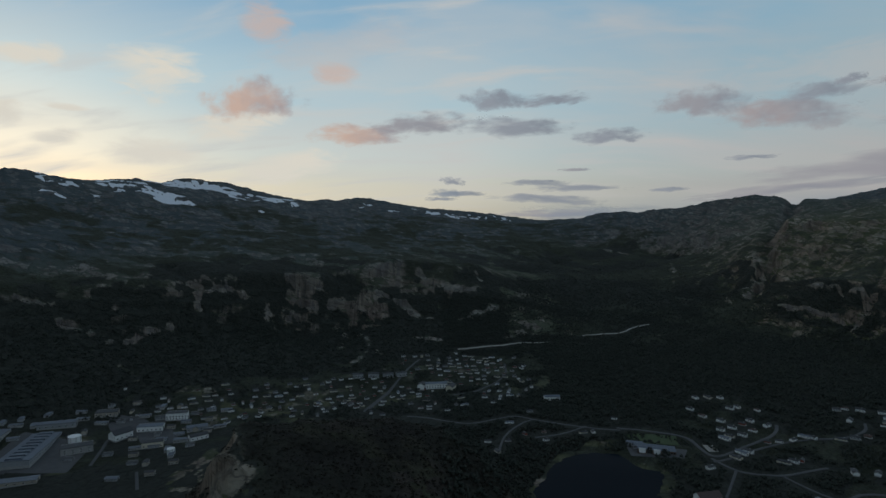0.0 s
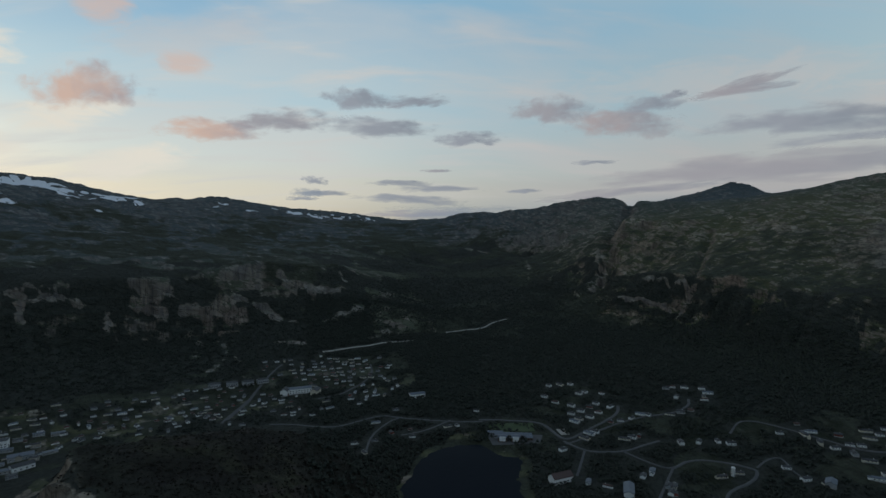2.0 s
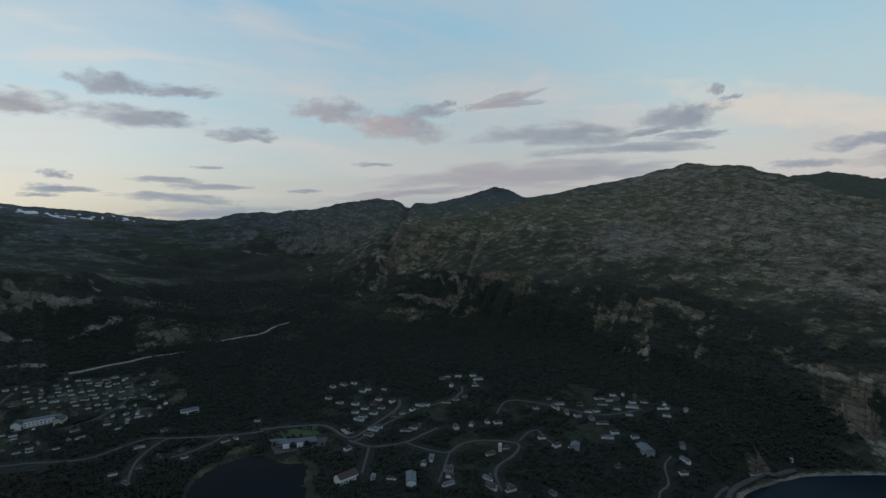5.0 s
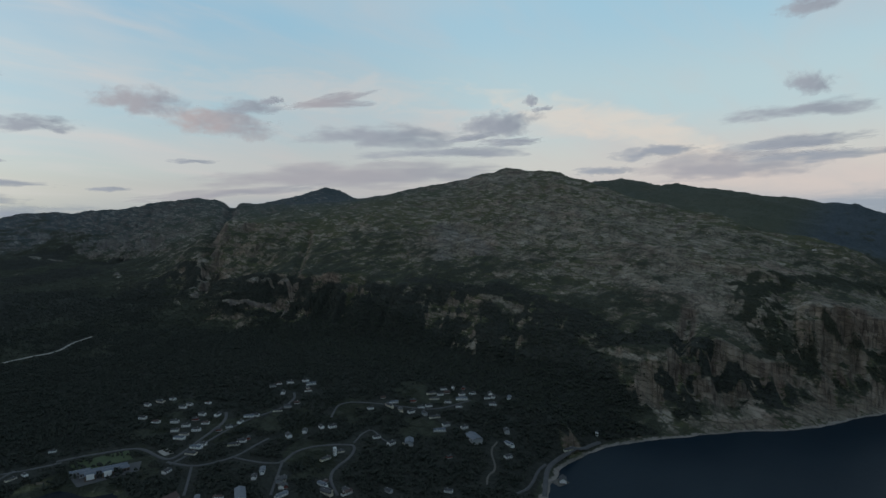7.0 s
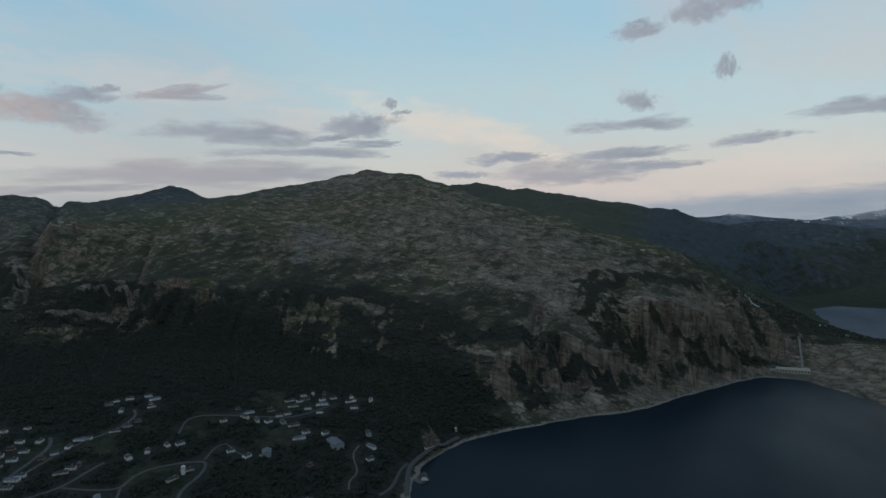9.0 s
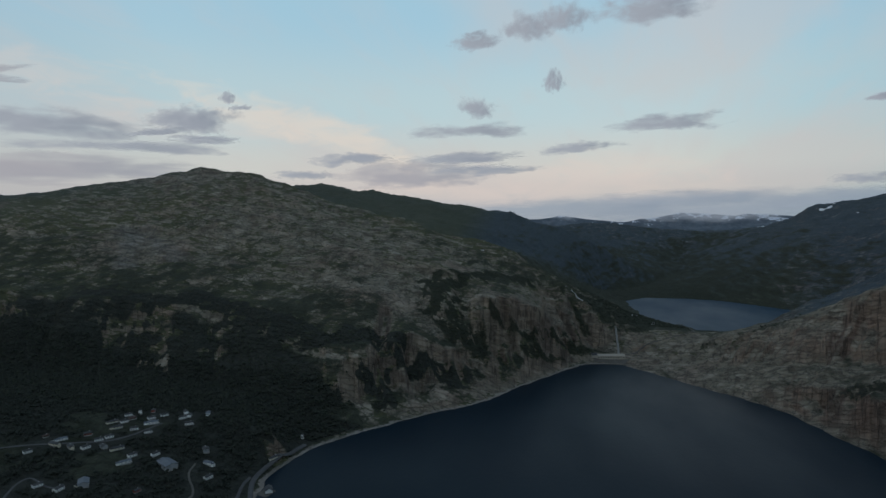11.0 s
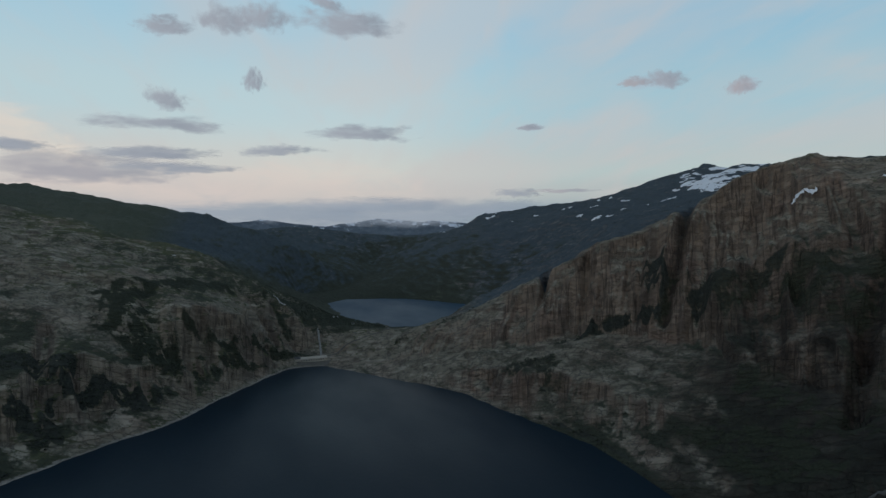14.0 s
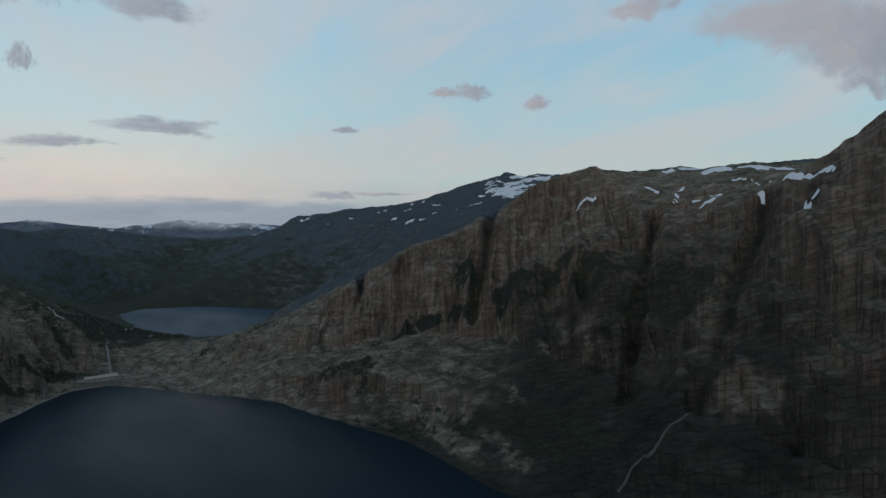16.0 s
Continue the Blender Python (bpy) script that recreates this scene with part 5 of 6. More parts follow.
def woods(label, count, x0, x1, y0, y1, seed, low=3.2, top=6.6, mat=LEAVES):
    rng = np.random.default_rng(seed)
    x, y = rng.uniform(x0, x1, count), rng.uniform(y0, y1, count)
    z = height(x, y)
    slope = np.hypot(height(x + 6, y) - height(x - 6, y), height(x, y + 6) - height(x, y - 6)) / 12
    wood = ground_cover(x, y, z, slope)[0]
    keep = (wood > 0.15 + 0.5 * rng.random(count)) & off_roads(x, y) & off_homes(x, y)
    x, y, z, wood = x[keep], y[keep], z[keep], wood[keep]
    forms = shapes(rng, 9)
    kind = rng.integers(0, 9, len(x))
    tall = rng.uniform(low, top, len(x)) * np.clip((260 - z) / 160, 0.45, 1)
    turn = rng.uniform(0, 6.28, len(x))
    verts, faces, at = [], [], 0
    for k, (p, f) in enumerate(forms):
        m = np.nonzero(kind == k)[0]
        c, s = np.cos(turn[m])[:, None], np.sin(turn[m])[:, None]
        q = np.stack([(c * p[:, 0] - s * p[:, 1]) * tall[m][:, None] + x[m][:, None], (s * p[:, 0] + c * p[:, 1]) * tall[m][:, None] + y[m][:, None], p[:, 2] * tall[m][:, None] + z[m][:, None] - 0.5], -1)
        verts.append(q.reshape(-1, 3))
        faces.append((f[None] + (at + np.arange(len(m)) * len(p))[:, None, None]).reshape(-1, 3))
        at += len(m) * len(p)
    ob = linked("woods", np.concatenate(verts), np.concatenate(faces), mat, True)
    return tagged(ob, label, "trees", kind="stuff")


ROADS = [
    ("road", 7, [(234, 781), (255, 771), (275, 760), (306, 741), (312, 725), (312, 701), (314, 677), (328, 677), (360, 696), (400, 714), (420, 729), (430, 747)]),
    ("road", 6, [(310, 663), (328, 667), (358, 682), (397, 697), (437, 704), (485, 696), (519, 710), (530, 728)]),
    ("road", 6, [(312, 672), (319, 649), (330, 630), (366, 620), (400, 630), (422, 634)]),
    ("road", 5, [(366, 620), (374, 595), (385, 575), (395, 568), (419, 579)]),
    ("road", 5, [(395, 568), (361, 533), (342, 513)]),
    ("road", 5, [(323, 637), (296, 596), (284, 578)]),
    ("road", 6, [(396, 568), (422, 580), (447, 576), (481, 548), (480, 537), (458, 522), (426, 514), (407, 499), (390, 465)]),
    ("road", 4, [(486, 547), (514, 562), (531, 559), (519, 532), (520, 511)]),
    ("road", 5, [(514, 624), (549, 651), (570, 642), (591, 609), (608, 577), (632, 535), (687, 515)]),
    ("shore_road", 8, [(566, 323), (624, 354), (652, 358), (689, 353), (750, 342)]),
    ("road", 5, [(541, 344), (567, 342), (612, 358), (634, 360)]),
    ("track", 4, [(528, 374), (545, 386), (567, 387), (597, 418), (619, 422)]),
    ("road", 6, [(-114, 893), (-98, 978), (-78, 1075)]),
    ("road", 6, [(17, 971), (56, 982), (85, 1032), (118, 1071), (120, 1133)]),
    ("road", 6, [(-53, 853), (-22, 845), (13, 821), (42, 811), (73, 828), (106, 842), (127, 822), (178, 792), (237, 773)]),
    ("road", 5, [(68, 703), (81, 763), (109, 808), (127, 822)]),
    ("road", 5, [(119, 752), (155, 761), (195, 791)]),
    ("gravel_road", 7, [(31, 1230), (86, 1250), (136, 1263), (170, 1283), (238, 1290)]),
    ("gravel_road", 6, [(313, 1319), (358, 1315), (405, 1313), (443, 1369), (492, 1395)]),
    ("road", 7, [(-120, 879), (-105, 967), (-84, 1047), (-68, 1114), (-47, 1174)]),
    ("road", 9, [(-528, 690), (-550, 750), (-562, 802)]),
    ("road", 7, [(-435, 713), (-454, 774), (-463, 798), (-457, 840), (-408, 869)]),
    ("road", 6, [(-338, 639), (-365, 689)]),
    ("stream", 4.5, [(369, -478), (369, -488), (372, -498), (371, -506), (363, -514), (362, -533), (362, -550), (350, -562), (347, -575)]),
    ("track", 5, [(1366, -158), (1379, -164), (1400, -198), (1410, -245), (1418, -292), (1440, -320), (1500, -318)]),
    ("service_track", 4, [(1632, -17), (1513, -45), (1494, -68)]),
]


def off_homes(x, y):
    """Away from the houses and a little garden below each."""
    grid = np.zeros((600, 400), bool)
    for a, b in HOMES:
        i, j = int((a + 1000) / 4), int(b / 4)
        if 0 < i < 598 and 3 < j < 397:
            grid[i - 2:i + 3, j - 3:j + 3] = True
    i, j = ((x + 1000) / 4).astype(int), (y / 4).astype(int)
    inside = (i >= 0) & (i < 600) & (j >= 0) & (j < 400)
    return ~(inside & grid[np.clip(i, 0, 599), np.clip(j, 0, 399)])


def off_roads(x, y):
    keep = np.ones(len(x), bool)
    for name, width, line in ROADS:
        keep &= fold(x, y, line, width * 0.5 + (9 if name == "gravel_road" else 7)) < 0.37
    return keep




# ---- roads, yards, water runs ----
def smoothed(line, step=6.0):
    """The line rounded at its bends and cut into even steps."""
    pts = [Vector(p) for p in line]
    for _ in range(2):
        pts = [pts[0]] + [a.lerp(b, k) for a, b in zip(pts, pts[1:]) for k in (0.25, 0.75)] + [pts[-1]]
    out = [pts[0]]
    for a, b in zip(pts, pts[1:]):
        n = max(1, round((b - a).length / step))
        out += [a.lerp(b, (i + 1) / n) for i in range(n)]
    return out


def ribbon(name, width, line, mat, label, category, lift=0.45):
    """A road with a cambered top and sloping shoulders, laid on the land."""
    pts = smoothed(line)
    across = np.array([-0.44, -0.27, -0.13, 0.13, 0.27, 0.44]) * width
    drop = np.array([-2.2, -0.05, 0.05, 0.05, -0.05, -2.2])
    mids = np.array([tuple(p) for p in pts])
    way = np.gradient(mids, axis=0)
    way /= np.maximum(np.linalg.norm(way, axis=1), 1e-6)[:, None]
    side = np.stack([way[:, 1], -way[:, 0]], 1)
    x = mids[:, None, 0] + side[:, None, 0] * across
    y = mids[:, None, 1] + side[:, None, 1] * across
    top = height(x, y)[:, 1:5].max(axis=1)
    if len(top) > 4:
        top = np.maximum(top, np.convolve(np.pad(top, 2, mode="edge"), np.ones(5) / 5, "valid"))
    z = top[:, None] + lift + drop
    n, m = x.shape
    i = np.arange(n * m).reshape(n, m)
    quads = np.stack([i[:-1, :-1], i[:-1, 1:], i[1:, 1:], i[1:, :-1]], -1).reshape(-1, 4)
    ob = linked(name, np.stack([x, y, z], -1).reshape(-1, 3), quads[:, ::-1], mat)
    return tagged(ob, label, category, kind="structure")


SURFACE = {"road": (ASPHALT, "narrow grey asphalt road winding between the houses", "road"), "shore_road": (ASPHALT, "grey asphalt road along the lake shore", "road"),
           "gravel_road": (GRAVEL, "pale gravel road cut into the wooded slope", "road"), "track": (EARTH, "grey earth track on the hillside", "track"),
           "service_track": (CONCRETE, "pale concrete service road on the ridge", "track"),
           "stream": (STREAM, "stony grey stream bed below the cliff", "stream")}
for name, width, line in ROADS:
    mat, label, category = SURFACE[name]
    ribbon(name, width, line, mat, label, category, 1.1 if name == "gravel_road" else 0.45)


def yard(name, corners, mat, label, category, lift=0.35):
    """A paved or mown patch on the land between four corners."""
    a, b, c, d = (np.array(p, float) for p in corners)
    u, v = (k.ravel() for k in np.meshgrid(np.linspace(0, 1, 15), np.linspace(0, 1, 15), indexing="ij"))
    p = ((1 - u) * (1 - v))[:, None] * a + (u * (1 - v))[:, None] * b + (u * v)[:, None] * c + ((1 - u) * v)[:, None] * d
    z = np.maximum(height(p[:, 0], p[:, 1]), 0.3)
    i = np.arange(225).reshape(15, 15)
    quads = np.stack([i[:-1, :-1], i[:-1, 1:], i[1:, 1:], i[1:, :-1]], -1).reshape(-1, 4)
    rim = (u < 0.01) | (u > 0.99) | (v < 0.01) | (v > 0.99)
    ob = linked(name, np.column_stack([p, z + np.where(rim, -0.6, lift)]), quads, mat)
    return tagged(ob, label, category, kind="structure")


yard("sports_field", [(232, 768), (302, 743), (294, 712), (236, 730)], TURF, "mown green sports field beside the school", "field")
yard("school_yard", [(225, 728), (300, 700), (285, 675), (222, 690)], ASPHALT, "grey asphalt school yard by the pond", "yard", 0.3)
yard("gravel_lot", [(318, 712), (334, 710), (329, 688), (317, 690)], GRAVEL, "pale gravel parking lot at the crossroads", "parking lot")
yard("factory_yard", [(-575, 690), (-590, 815), (-470, 790), (-445, 690)], ASPHALT, "grey paved factory yard", "yard")
yard("town_square", [(-522, 885), (-446, 872), (-398, 828), (-450, 790)], ASPHALT, "grey car park in the town centre", "parking lot")
yard("town_car_park", [(-448, 833), (-395, 848), (-350, 786), (-400, 771)], ASPHALT, "grey paved square between the shops", "yard")
yard("boat_landing", [(606, 338), (626, 334), (618, 318), (600, 322)], EARTH, "gravel landing on the lake shore", "landing", 0.5)
yard("station_quay", [(1330, -80), (1348, -80), (1346, -165), (1324, -150)], EARTH, "gravel quay below the power station", "quay", 0.5)


# ---- buildings ----
def part(name, bm, mat, parent, label=""):
    me = bpy.data.meshes.new(name)
    bm.to_mesh(me)
    bm.free()
    me.materials.append(mat)
    ob = new(name, me)
    ob.parent = parent
    if label:
        ob["label"] = label
    return ob


def block(x0, x1, y0, y1, z0, z1, bm=None):
    bm = bm or bmesh.new()
    made = bmesh.ops.create_cube(bm, size=1)["verts"]
    for v in made:
        v.co = Vector(((x0 + x1) / 2 + v.co.x * (x1 - x0), (y0 + y1) / 2 + v.co.y * (y1 - y0), (z0 + z1) / 2 + v.co.z * (z1 - z0)))
    return bm


def prism(x0, x1, profile, bm=None):
    """A solid with that (y, z) outline, drawn out along x."""
    bm = bm or bmesh.new()
    a, b = ([bm.verts.new((x, y, z)) for y, z in profile] for x in (x0, x1))
    n = len(profile)
    bm.faces.new(a[::-1]), bm.faces.new(b)
    for i in range(n):
        bm.faces.new((a[i], a[(i + 1) % n], b[(i + 1) % n], b[i]))
    bmesh.ops.recalc_face_normals(bm, faces=bm.faces)
    return bm


def gable_roof(long, wide, eave, rise, thick=0.3, over=0.6):
    h, w = rise, wide / 2
    k = h / w
    lo = eave - k * over
    return prism(-long / 2 - over, long / 2 + over, [(-w - over, lo), (0, eave + h), (w + over, lo), (w + over, lo + thick), (0, eave + h + thick), (-w - over, lo + thick)])


def windows(thing, long, wide, rows, count, size=(1.3, 1.4), mat=None, plain=False):
    """Windows along both long sides, each with its pane."""
    for z in rows:
        for side in (-1, 1):
            for i in range(count):
                x = -long / 2 + long * (i + 0.5) / count
                y = side * (wide / 2 + 0.04)
                if plain:
                    part("window", block(x - size[0] / 2, x + size[0] / 2, y - 0.05, y + 0.05, z, z + size[1]), GLASS, thing)
                    continue
                frame_mesh = block(x - size[0] / 2 - 0.12, x + size[0] / 2 + 0.12, y - 0.05, y + 0.05, z - 0.12, z + size[1] + 0.12)
                w = part("window", frame_mesh, mat or WHITE, thing)
                y2 = y + side * 0.06
                part("pane", block(x - size[0] / 2, x + size[0] / 2, y2 - 0.03, y2 + 0.03, z, z + size[1]), GLASS, w)


def house(wall, roof, long, wide, eave, rise, label, storeys=2, annex=False):
    thing = tagged(new("house"), label, "house", "houses of the valley")
    w = wide / 2
    part("foundation", block(-long / 2 - 0.1, long / 2 + 0.1, -w - 0.1, w + 0.1, -3.0, 0.7), CONCRETE, thing, "grey concrete foundation")
    part("wall", prism(-long / 2, long / 2, [(-w, 0.7), (w, 0.7), (w, eave), (0, eave + rise), (-w, eave)]), wall, thing)
    part("roof", gable_roof(long, wide, eave, rise), roof, thing)
    part("chimney", block(long * 0.15, long * 0.15 + 0.9, -0.45, 0.45, eave + rise * 0.5, eave + rise + 1.3), CONCRETE, thing, "short grey chimney")
    windows(thing, long, wide, [1.5 + 2.1 * s for s in range(storeys)], 3, (1.3, 1.1), plain=True)
    part("door", block(long / 2, long / 2 + 0.1, -0.5, 0.5, 0.7, 2.8), BROWN, thing, "brown front door")
    part("porch", block(long / 2, long / 2 + 1.6, -1.6, 1.6, -1.5, 0.75), CONCRETE, thing)
    if annex:
        part("annex", prism(-long / 2 - 4.5, -long / 2, [(-w * 0.7, -2), (w * 0.7, -2), (w * 0.7, 2.6), (0, 4.0), (-w * 0.7, 2.6)]), wall, thing)
        part("annex_roof", prism(-long / 2 - 5.0, -long / 2 + 0.02, [(-w * 0.8, 2.5), (0, 4.05), (w * 0.8, 2.5), (w * 0.8, 2.75), (0, 4.3), (-w * 0.8, 2.75)]), roof, thing)
    return thing


def hall(name, label, category, long, wide, eave, rise, wall, roof, bays, group="", strips=0):
    """A large shed or block: walls, roof, plinth, rows of windows, a gate and roof strips."""
    thing = tagged(new(name), label, category, group)
    w = wide / 2
    part("plinth", block(-long / 2 - 0.2, long / 2 + 0.2, -w - 0.2, w + 0.2, -4, 0.9), CONCRETE, thing)
    if rise > 0.3:
        part("wall", prism(-long / 2, long / 2, [(-w, 0.9), (w, 0.9), (w, eave), (0, eave + rise), (-w, eave)]), wall, thing)
        part("roof", gable_roof(long, wide, eave, rise, 0.35, 0.5), roof, thing)
    else:
        part("wall", block(-long / 2, long / 2, -w, w, 0.9, eave), wall, thing)
        part("roof", block(-long / 2 - 0.3, long / 2 + 0.3, -w - 0.3, w + 0.3, eave, eave + 0.5), roof, thing)
        part("parapet", block(-long / 2 - 0.4, long / 2 + 0.4, w + 0.05, w + 0.4, eave - 0.4, eave + 0.9), CONCRETE, thing)
    windows(thing, long, wide, [2.0 + 3.0 * s for s in range(max(1, int((eave - 2.2) / 3.0)))], bays, (2.0, 1.4))
    part("gate", block(long / 2 - 0.05, long / 2 + 0.12, -2.2, 2.2, 0.9, 4.6), STEEL, thing, "grey steel gate")
    for i in range(strips):
        x = -long / 2 + long * (i + 0.5) / strips
        part("roof_light", prism(x - long / strips * 0.28, x + long / strips * 0.28, [(-w * 0.6, eave + 0.3), (w * 0.6, eave + 0.3), (w * 0.45, eave + 1.9 + rise), (-w * 0.45, eave + 1.9 + rise)]), SHEET, thing, "ridged sheet metal roof light")
    return thing


def ground_z(x, y, r=5.0):
    xs = np.array([x, x + r, x - r, x, x])
    return float(np.mean(height(xs, np.array([y, y, y, y + r, y - r]))))


def stand(thing, x, y, turn=0.0, lift=0.0, size=1.0):
    """Puts a first building on the land."""
    thing.matrix_basis = pose(x, y, ground_z(x, y) + lift, 0, 0, turn)
    return thing


hillside_houses = [(442, 620), (464, 616), (486, 610), (497, 601), (596, 594), (598, 573), (630, 578), (633, 550), (670, 575), (675, 563), (687, 560), (661, 537), (696, 538), (683, 526), (708, 527), (707, 499), (715, 494), (609, 595), (623, 556), (606, 496), (517, 538), (518, 513), (537, 501), (649, 427), (600, 393), (544, 441), (458, 541), (435, 538), (401, 462), (393, 494), (385, 478), (434, 435), (482, 392), (687, 355)]
estate_houses = [(299, 646), (375, 863), (393, 859), (407, 853), (412, 813), (431, 795), (350, 822), (356, 793), (371, 774), (401, 811), (405, 765), (391, 757), (374, 750), (358, 747), (361, 727), (376, 727), (352, 721), (395, 736), (417, 746), (408, 702), (394, 703), (425, 703), (443, 708), (449, 704), (520, 767), (532, 767), (545, 758), (566, 747), (567, 732), (553, 725), (517, 737), (548, 715), (478, 693), (494, 694), (510, 695), (385, 650), (395, 651), (405, 652)]
lower_houses = [(360, 682), (340, 668), (352, 679), (352, 558), (368, 566), (372, 532), (360, 519), (435, 538), (352, 558), (302, 546), (288, 559), (366, 533), (350, 504), (363, 517), (398, 496), (388, 482), (403, 466)]
town_houses = [(-160, 1011), (-143, 1026), (-120, 1024), (-126, 963), (-148, 922), (-169, 903), (-90, 861), (-96, 940), (-77, 1000), (-68, 954), (-53, 998), (-40, 967), (-12, 919), (-80, 1183), (-57, 1185), (-43, 1190), (21, 904), (35, 904), (68, 942), (78, 980), (95, 975), (94, 944), (128, 856), (94, 810), (108, 763), (83, 739), (66, 700), (57, 735), (134, 769), (187, 767), (199, 767), (239, 810), (132, 741)]
upper_town = [(27, 1205), (44, 1190), (87, 1174), (100, 1177), (113, 1157), (-32, 1191), (12, 1181), (29, 1167), (45, 1167), (88, 1155), (99, 1140), (113, 1134), (-29, 1167), (14, 1144), (31, 1144), (47, 1143), (61, 1129), (100, 1113), (114, 1111), (-26, 1135), (-10, 1135), (33, 1121), (48, 1107), (62, 1107), (101, 1095), (113, 1076), (-23, 1117), (-7, 1113), (34, 1090), (50, 1090), (64, 1089), (100, 1065), (114, 1059), (-20, 1095), (-5, 1082), (36, 1073), (52, 1068), (64, 1059), (75, 1058), (112, 1017)]
west_town = [(-481, 917), (-364, 918), (-374, 957), (-352, 965), (-318, 986), (-311, 962), (-290, 944), (-284, 983), (-254, 1008), (-237, 1017), (-212, 1022), (-164, 1023), (-138, 1010), (-126, 963), (-116, 984), (-187, 1002), (-191, 972), (-220, 942), (-250, 963), (-262, 932), (-283, 905), (-309, 905), (-332, 909), (-377, 938), (-379, 907), (-401, 893), (-160, 939), (-146, 930), (-109, 1009), (-396, 926), (-425, 904), (-445, 908), (-332, 884), (-362, 877), (-292, 968), (-215, 988), (-266, 984), (-173, 984), (-135, 935), (-187, 903), (-239, 978)]

KINDS = [(WHITE, SLATE, 12.5, 7.0, 3.9, 1.5, "white boarded house with a dark slate roof among trees", 1, False),
         (WHITE, TILE, 11, 6.8, 3.7, 1.6, "white boarded house with a dull red tiled roof", 1, True),
         (CREAM, SLATE, 13, 7.0, 3.0, 1.4, "low cream coloured house with a dark roof", 1, True),
         (RUST, SLATE, 11, 6.8, 3.9, 1.6, "red boarded house with a dark slate roof", 1, False),
         (GREY, SLATE, 12, 7.0, 3.8, 1.5, "grey boarded house with a dark roof", 1, False),
         (WHITE, SHEET, 14, 7.0, 3.6, 1.3, "white house with a pale sheet metal roof", 1, True),
         (BROWN, TILE, 10.5, 6.5, 3.0, 1.6, "brown wooden house with a dull red tiled roof", 1, False)]
HOUSE_KIND = [house(*k) for k in KINDS]
placed = [False] * len(KINDS)
dice = random.Random(11)


HOMES = []


def settle(spots, chances, turn, size=1.0):
    HOMES.extend(spots)
    for x, y in spots:
        k = dice.choices(range(len(KINDS)), chances)[0]
        # most stand along the slope, a few across it
        fall = (ground_z(x + 12, y) - ground_z(x - 12, y), ground_z(x, y + 12) - ground_z(x, y - 12))
        level = math.degrees(math.atan2(-fall[0], fall[1])) if math.hypot(*fall) > 1.5 else turn
        m = pose(x, y, ground_z(x, y) + 0.2, 0, 0, level + dice.choice((0, 0, 0, 0, 90)) + dice.uniform(-12, 12)) @ Matrix.Scale(size * dice.uniform(0.9, 1.1), 4)
        if placed[k]:
            copy_thing(HOUSE_KIND[k], m)
        else:
            HOUSE_KIND[k].matrix_basis, placed[k] = m, True


settle(hillside_houses, (8, 1, 3, 1, 1, 1, 0.5), 35, 0.84)
settle(estate_houses, (8, 1, 2, 1, 1, 1, 1), 30, 0.84)
settle(lower_houses, (6, 1, 2, 2, 2, 1, 1), 50, 0.84)
settle(town_houses, (8, 1, 3, 1, 2, 1, 1), 10, 0.72)
settle(upper_town, (7, 1, 3, 1, 2, 1, 1), 5, 0.72)
settle(west_town, (8, 1, 3, 1, 2, 1, 1), 20, 0.72)
# the closer rows of the town, between the houses above
taken = town_houses + upper_town + west_town
fill = []
while len(fill) < 130:
    x, y = dice.choice(taken)
    x, y = x + dice.uniform(-45, 45), y + dice.uniform(-45, 45)
    if min(math.dist((x, y), q) for q in taken + fill) > 13 and 870 + 0.25 * x < y < 1190 and off_roads(np.array([x]), np.array([y]))[0]:
        fill.append((round(x), round(y)))
settle(fill, (5, 1, 3, 2, 3, 1, 2), 15, 0.72)
# and of the row above the village
row = []
for _ in range(4000):
    x, y = dice.choice([p for p in hillside_houses if 585 < p[0] < 720])
    x, y = x + dice.uniform(-26, 26), y + dice.uniform(-26, 26)
    if len(row) < 15 and min(math.dist((x, y), q) for q in hillside_houses + row) > 14 and off_roads(np.array([x]), np.array([y]))[0]:
        row.append((round(x), round(y)))
settle(row, (8, 1, 3, 0.5, 1, 1, 0.5), 35, 0.84)

# small buildings round the upper lake and a cabin on the dome
settle([(1598, -197), (1618, -210), (1513, -236)], (1, 0, 1, 0, 0, 3, 0), 20, 0.8)
settle([(1596, 196)], (1, 0, 0, 0, 0, 0, 0), 40, 0.7)

# apartment blocks in a row
flats = stand(hall("apartment_block", "long pale apartment block on the slope", "apartment block", 19, 9, 7, 1.2, GREY, SLATE, 5, "row of apartment blocks"), -155, 1062, 8)
for x, y, a in ((-127, 1068, 4), (-101, 1071, 12), (-77, 1079, 20)):
    copy_thing(flats, pose(x, y, ground_z(x, y), 0, 0, a))

# factory and town centre
stand(hall("factory_hall", "long grey blue factory hall with ridged roof lights", "factory", 104, 36, 7, 1.0, GREY, SHEET, 12, "", 9), -537, 755, 104)
stand(hall("warehouse", "low grey warehouse with a pale flat roof", "warehouse", 70, 22, 7, 0, CONCRETE, SHEET, 8), -603, 770, 104)
stand(hall("warehouse", "long sheet metal storehouse beside the slope", "warehouse", 48, 14, 7, 1.5, GREY, SHEET, 6), -551, 829, 20)
stand(hall("storage_shed", "long low shed with a pale roof", "shed", 42, 14, 5, 1.2, PLASTER, SHEET, 5), -492, 668, 18)
stand(hall("workshop", "grey concrete workshop beside a round tank", "workshop", 36, 16, 9, 0, CONCRETE, SLATE, 4), -480, 760, 30)
stand(hall("gabled_hall", "dark roofed gabled hall at the town square", "hall", 26, 16, 8, 5, WHITE, SLATE, 4), -449, 808, 60)
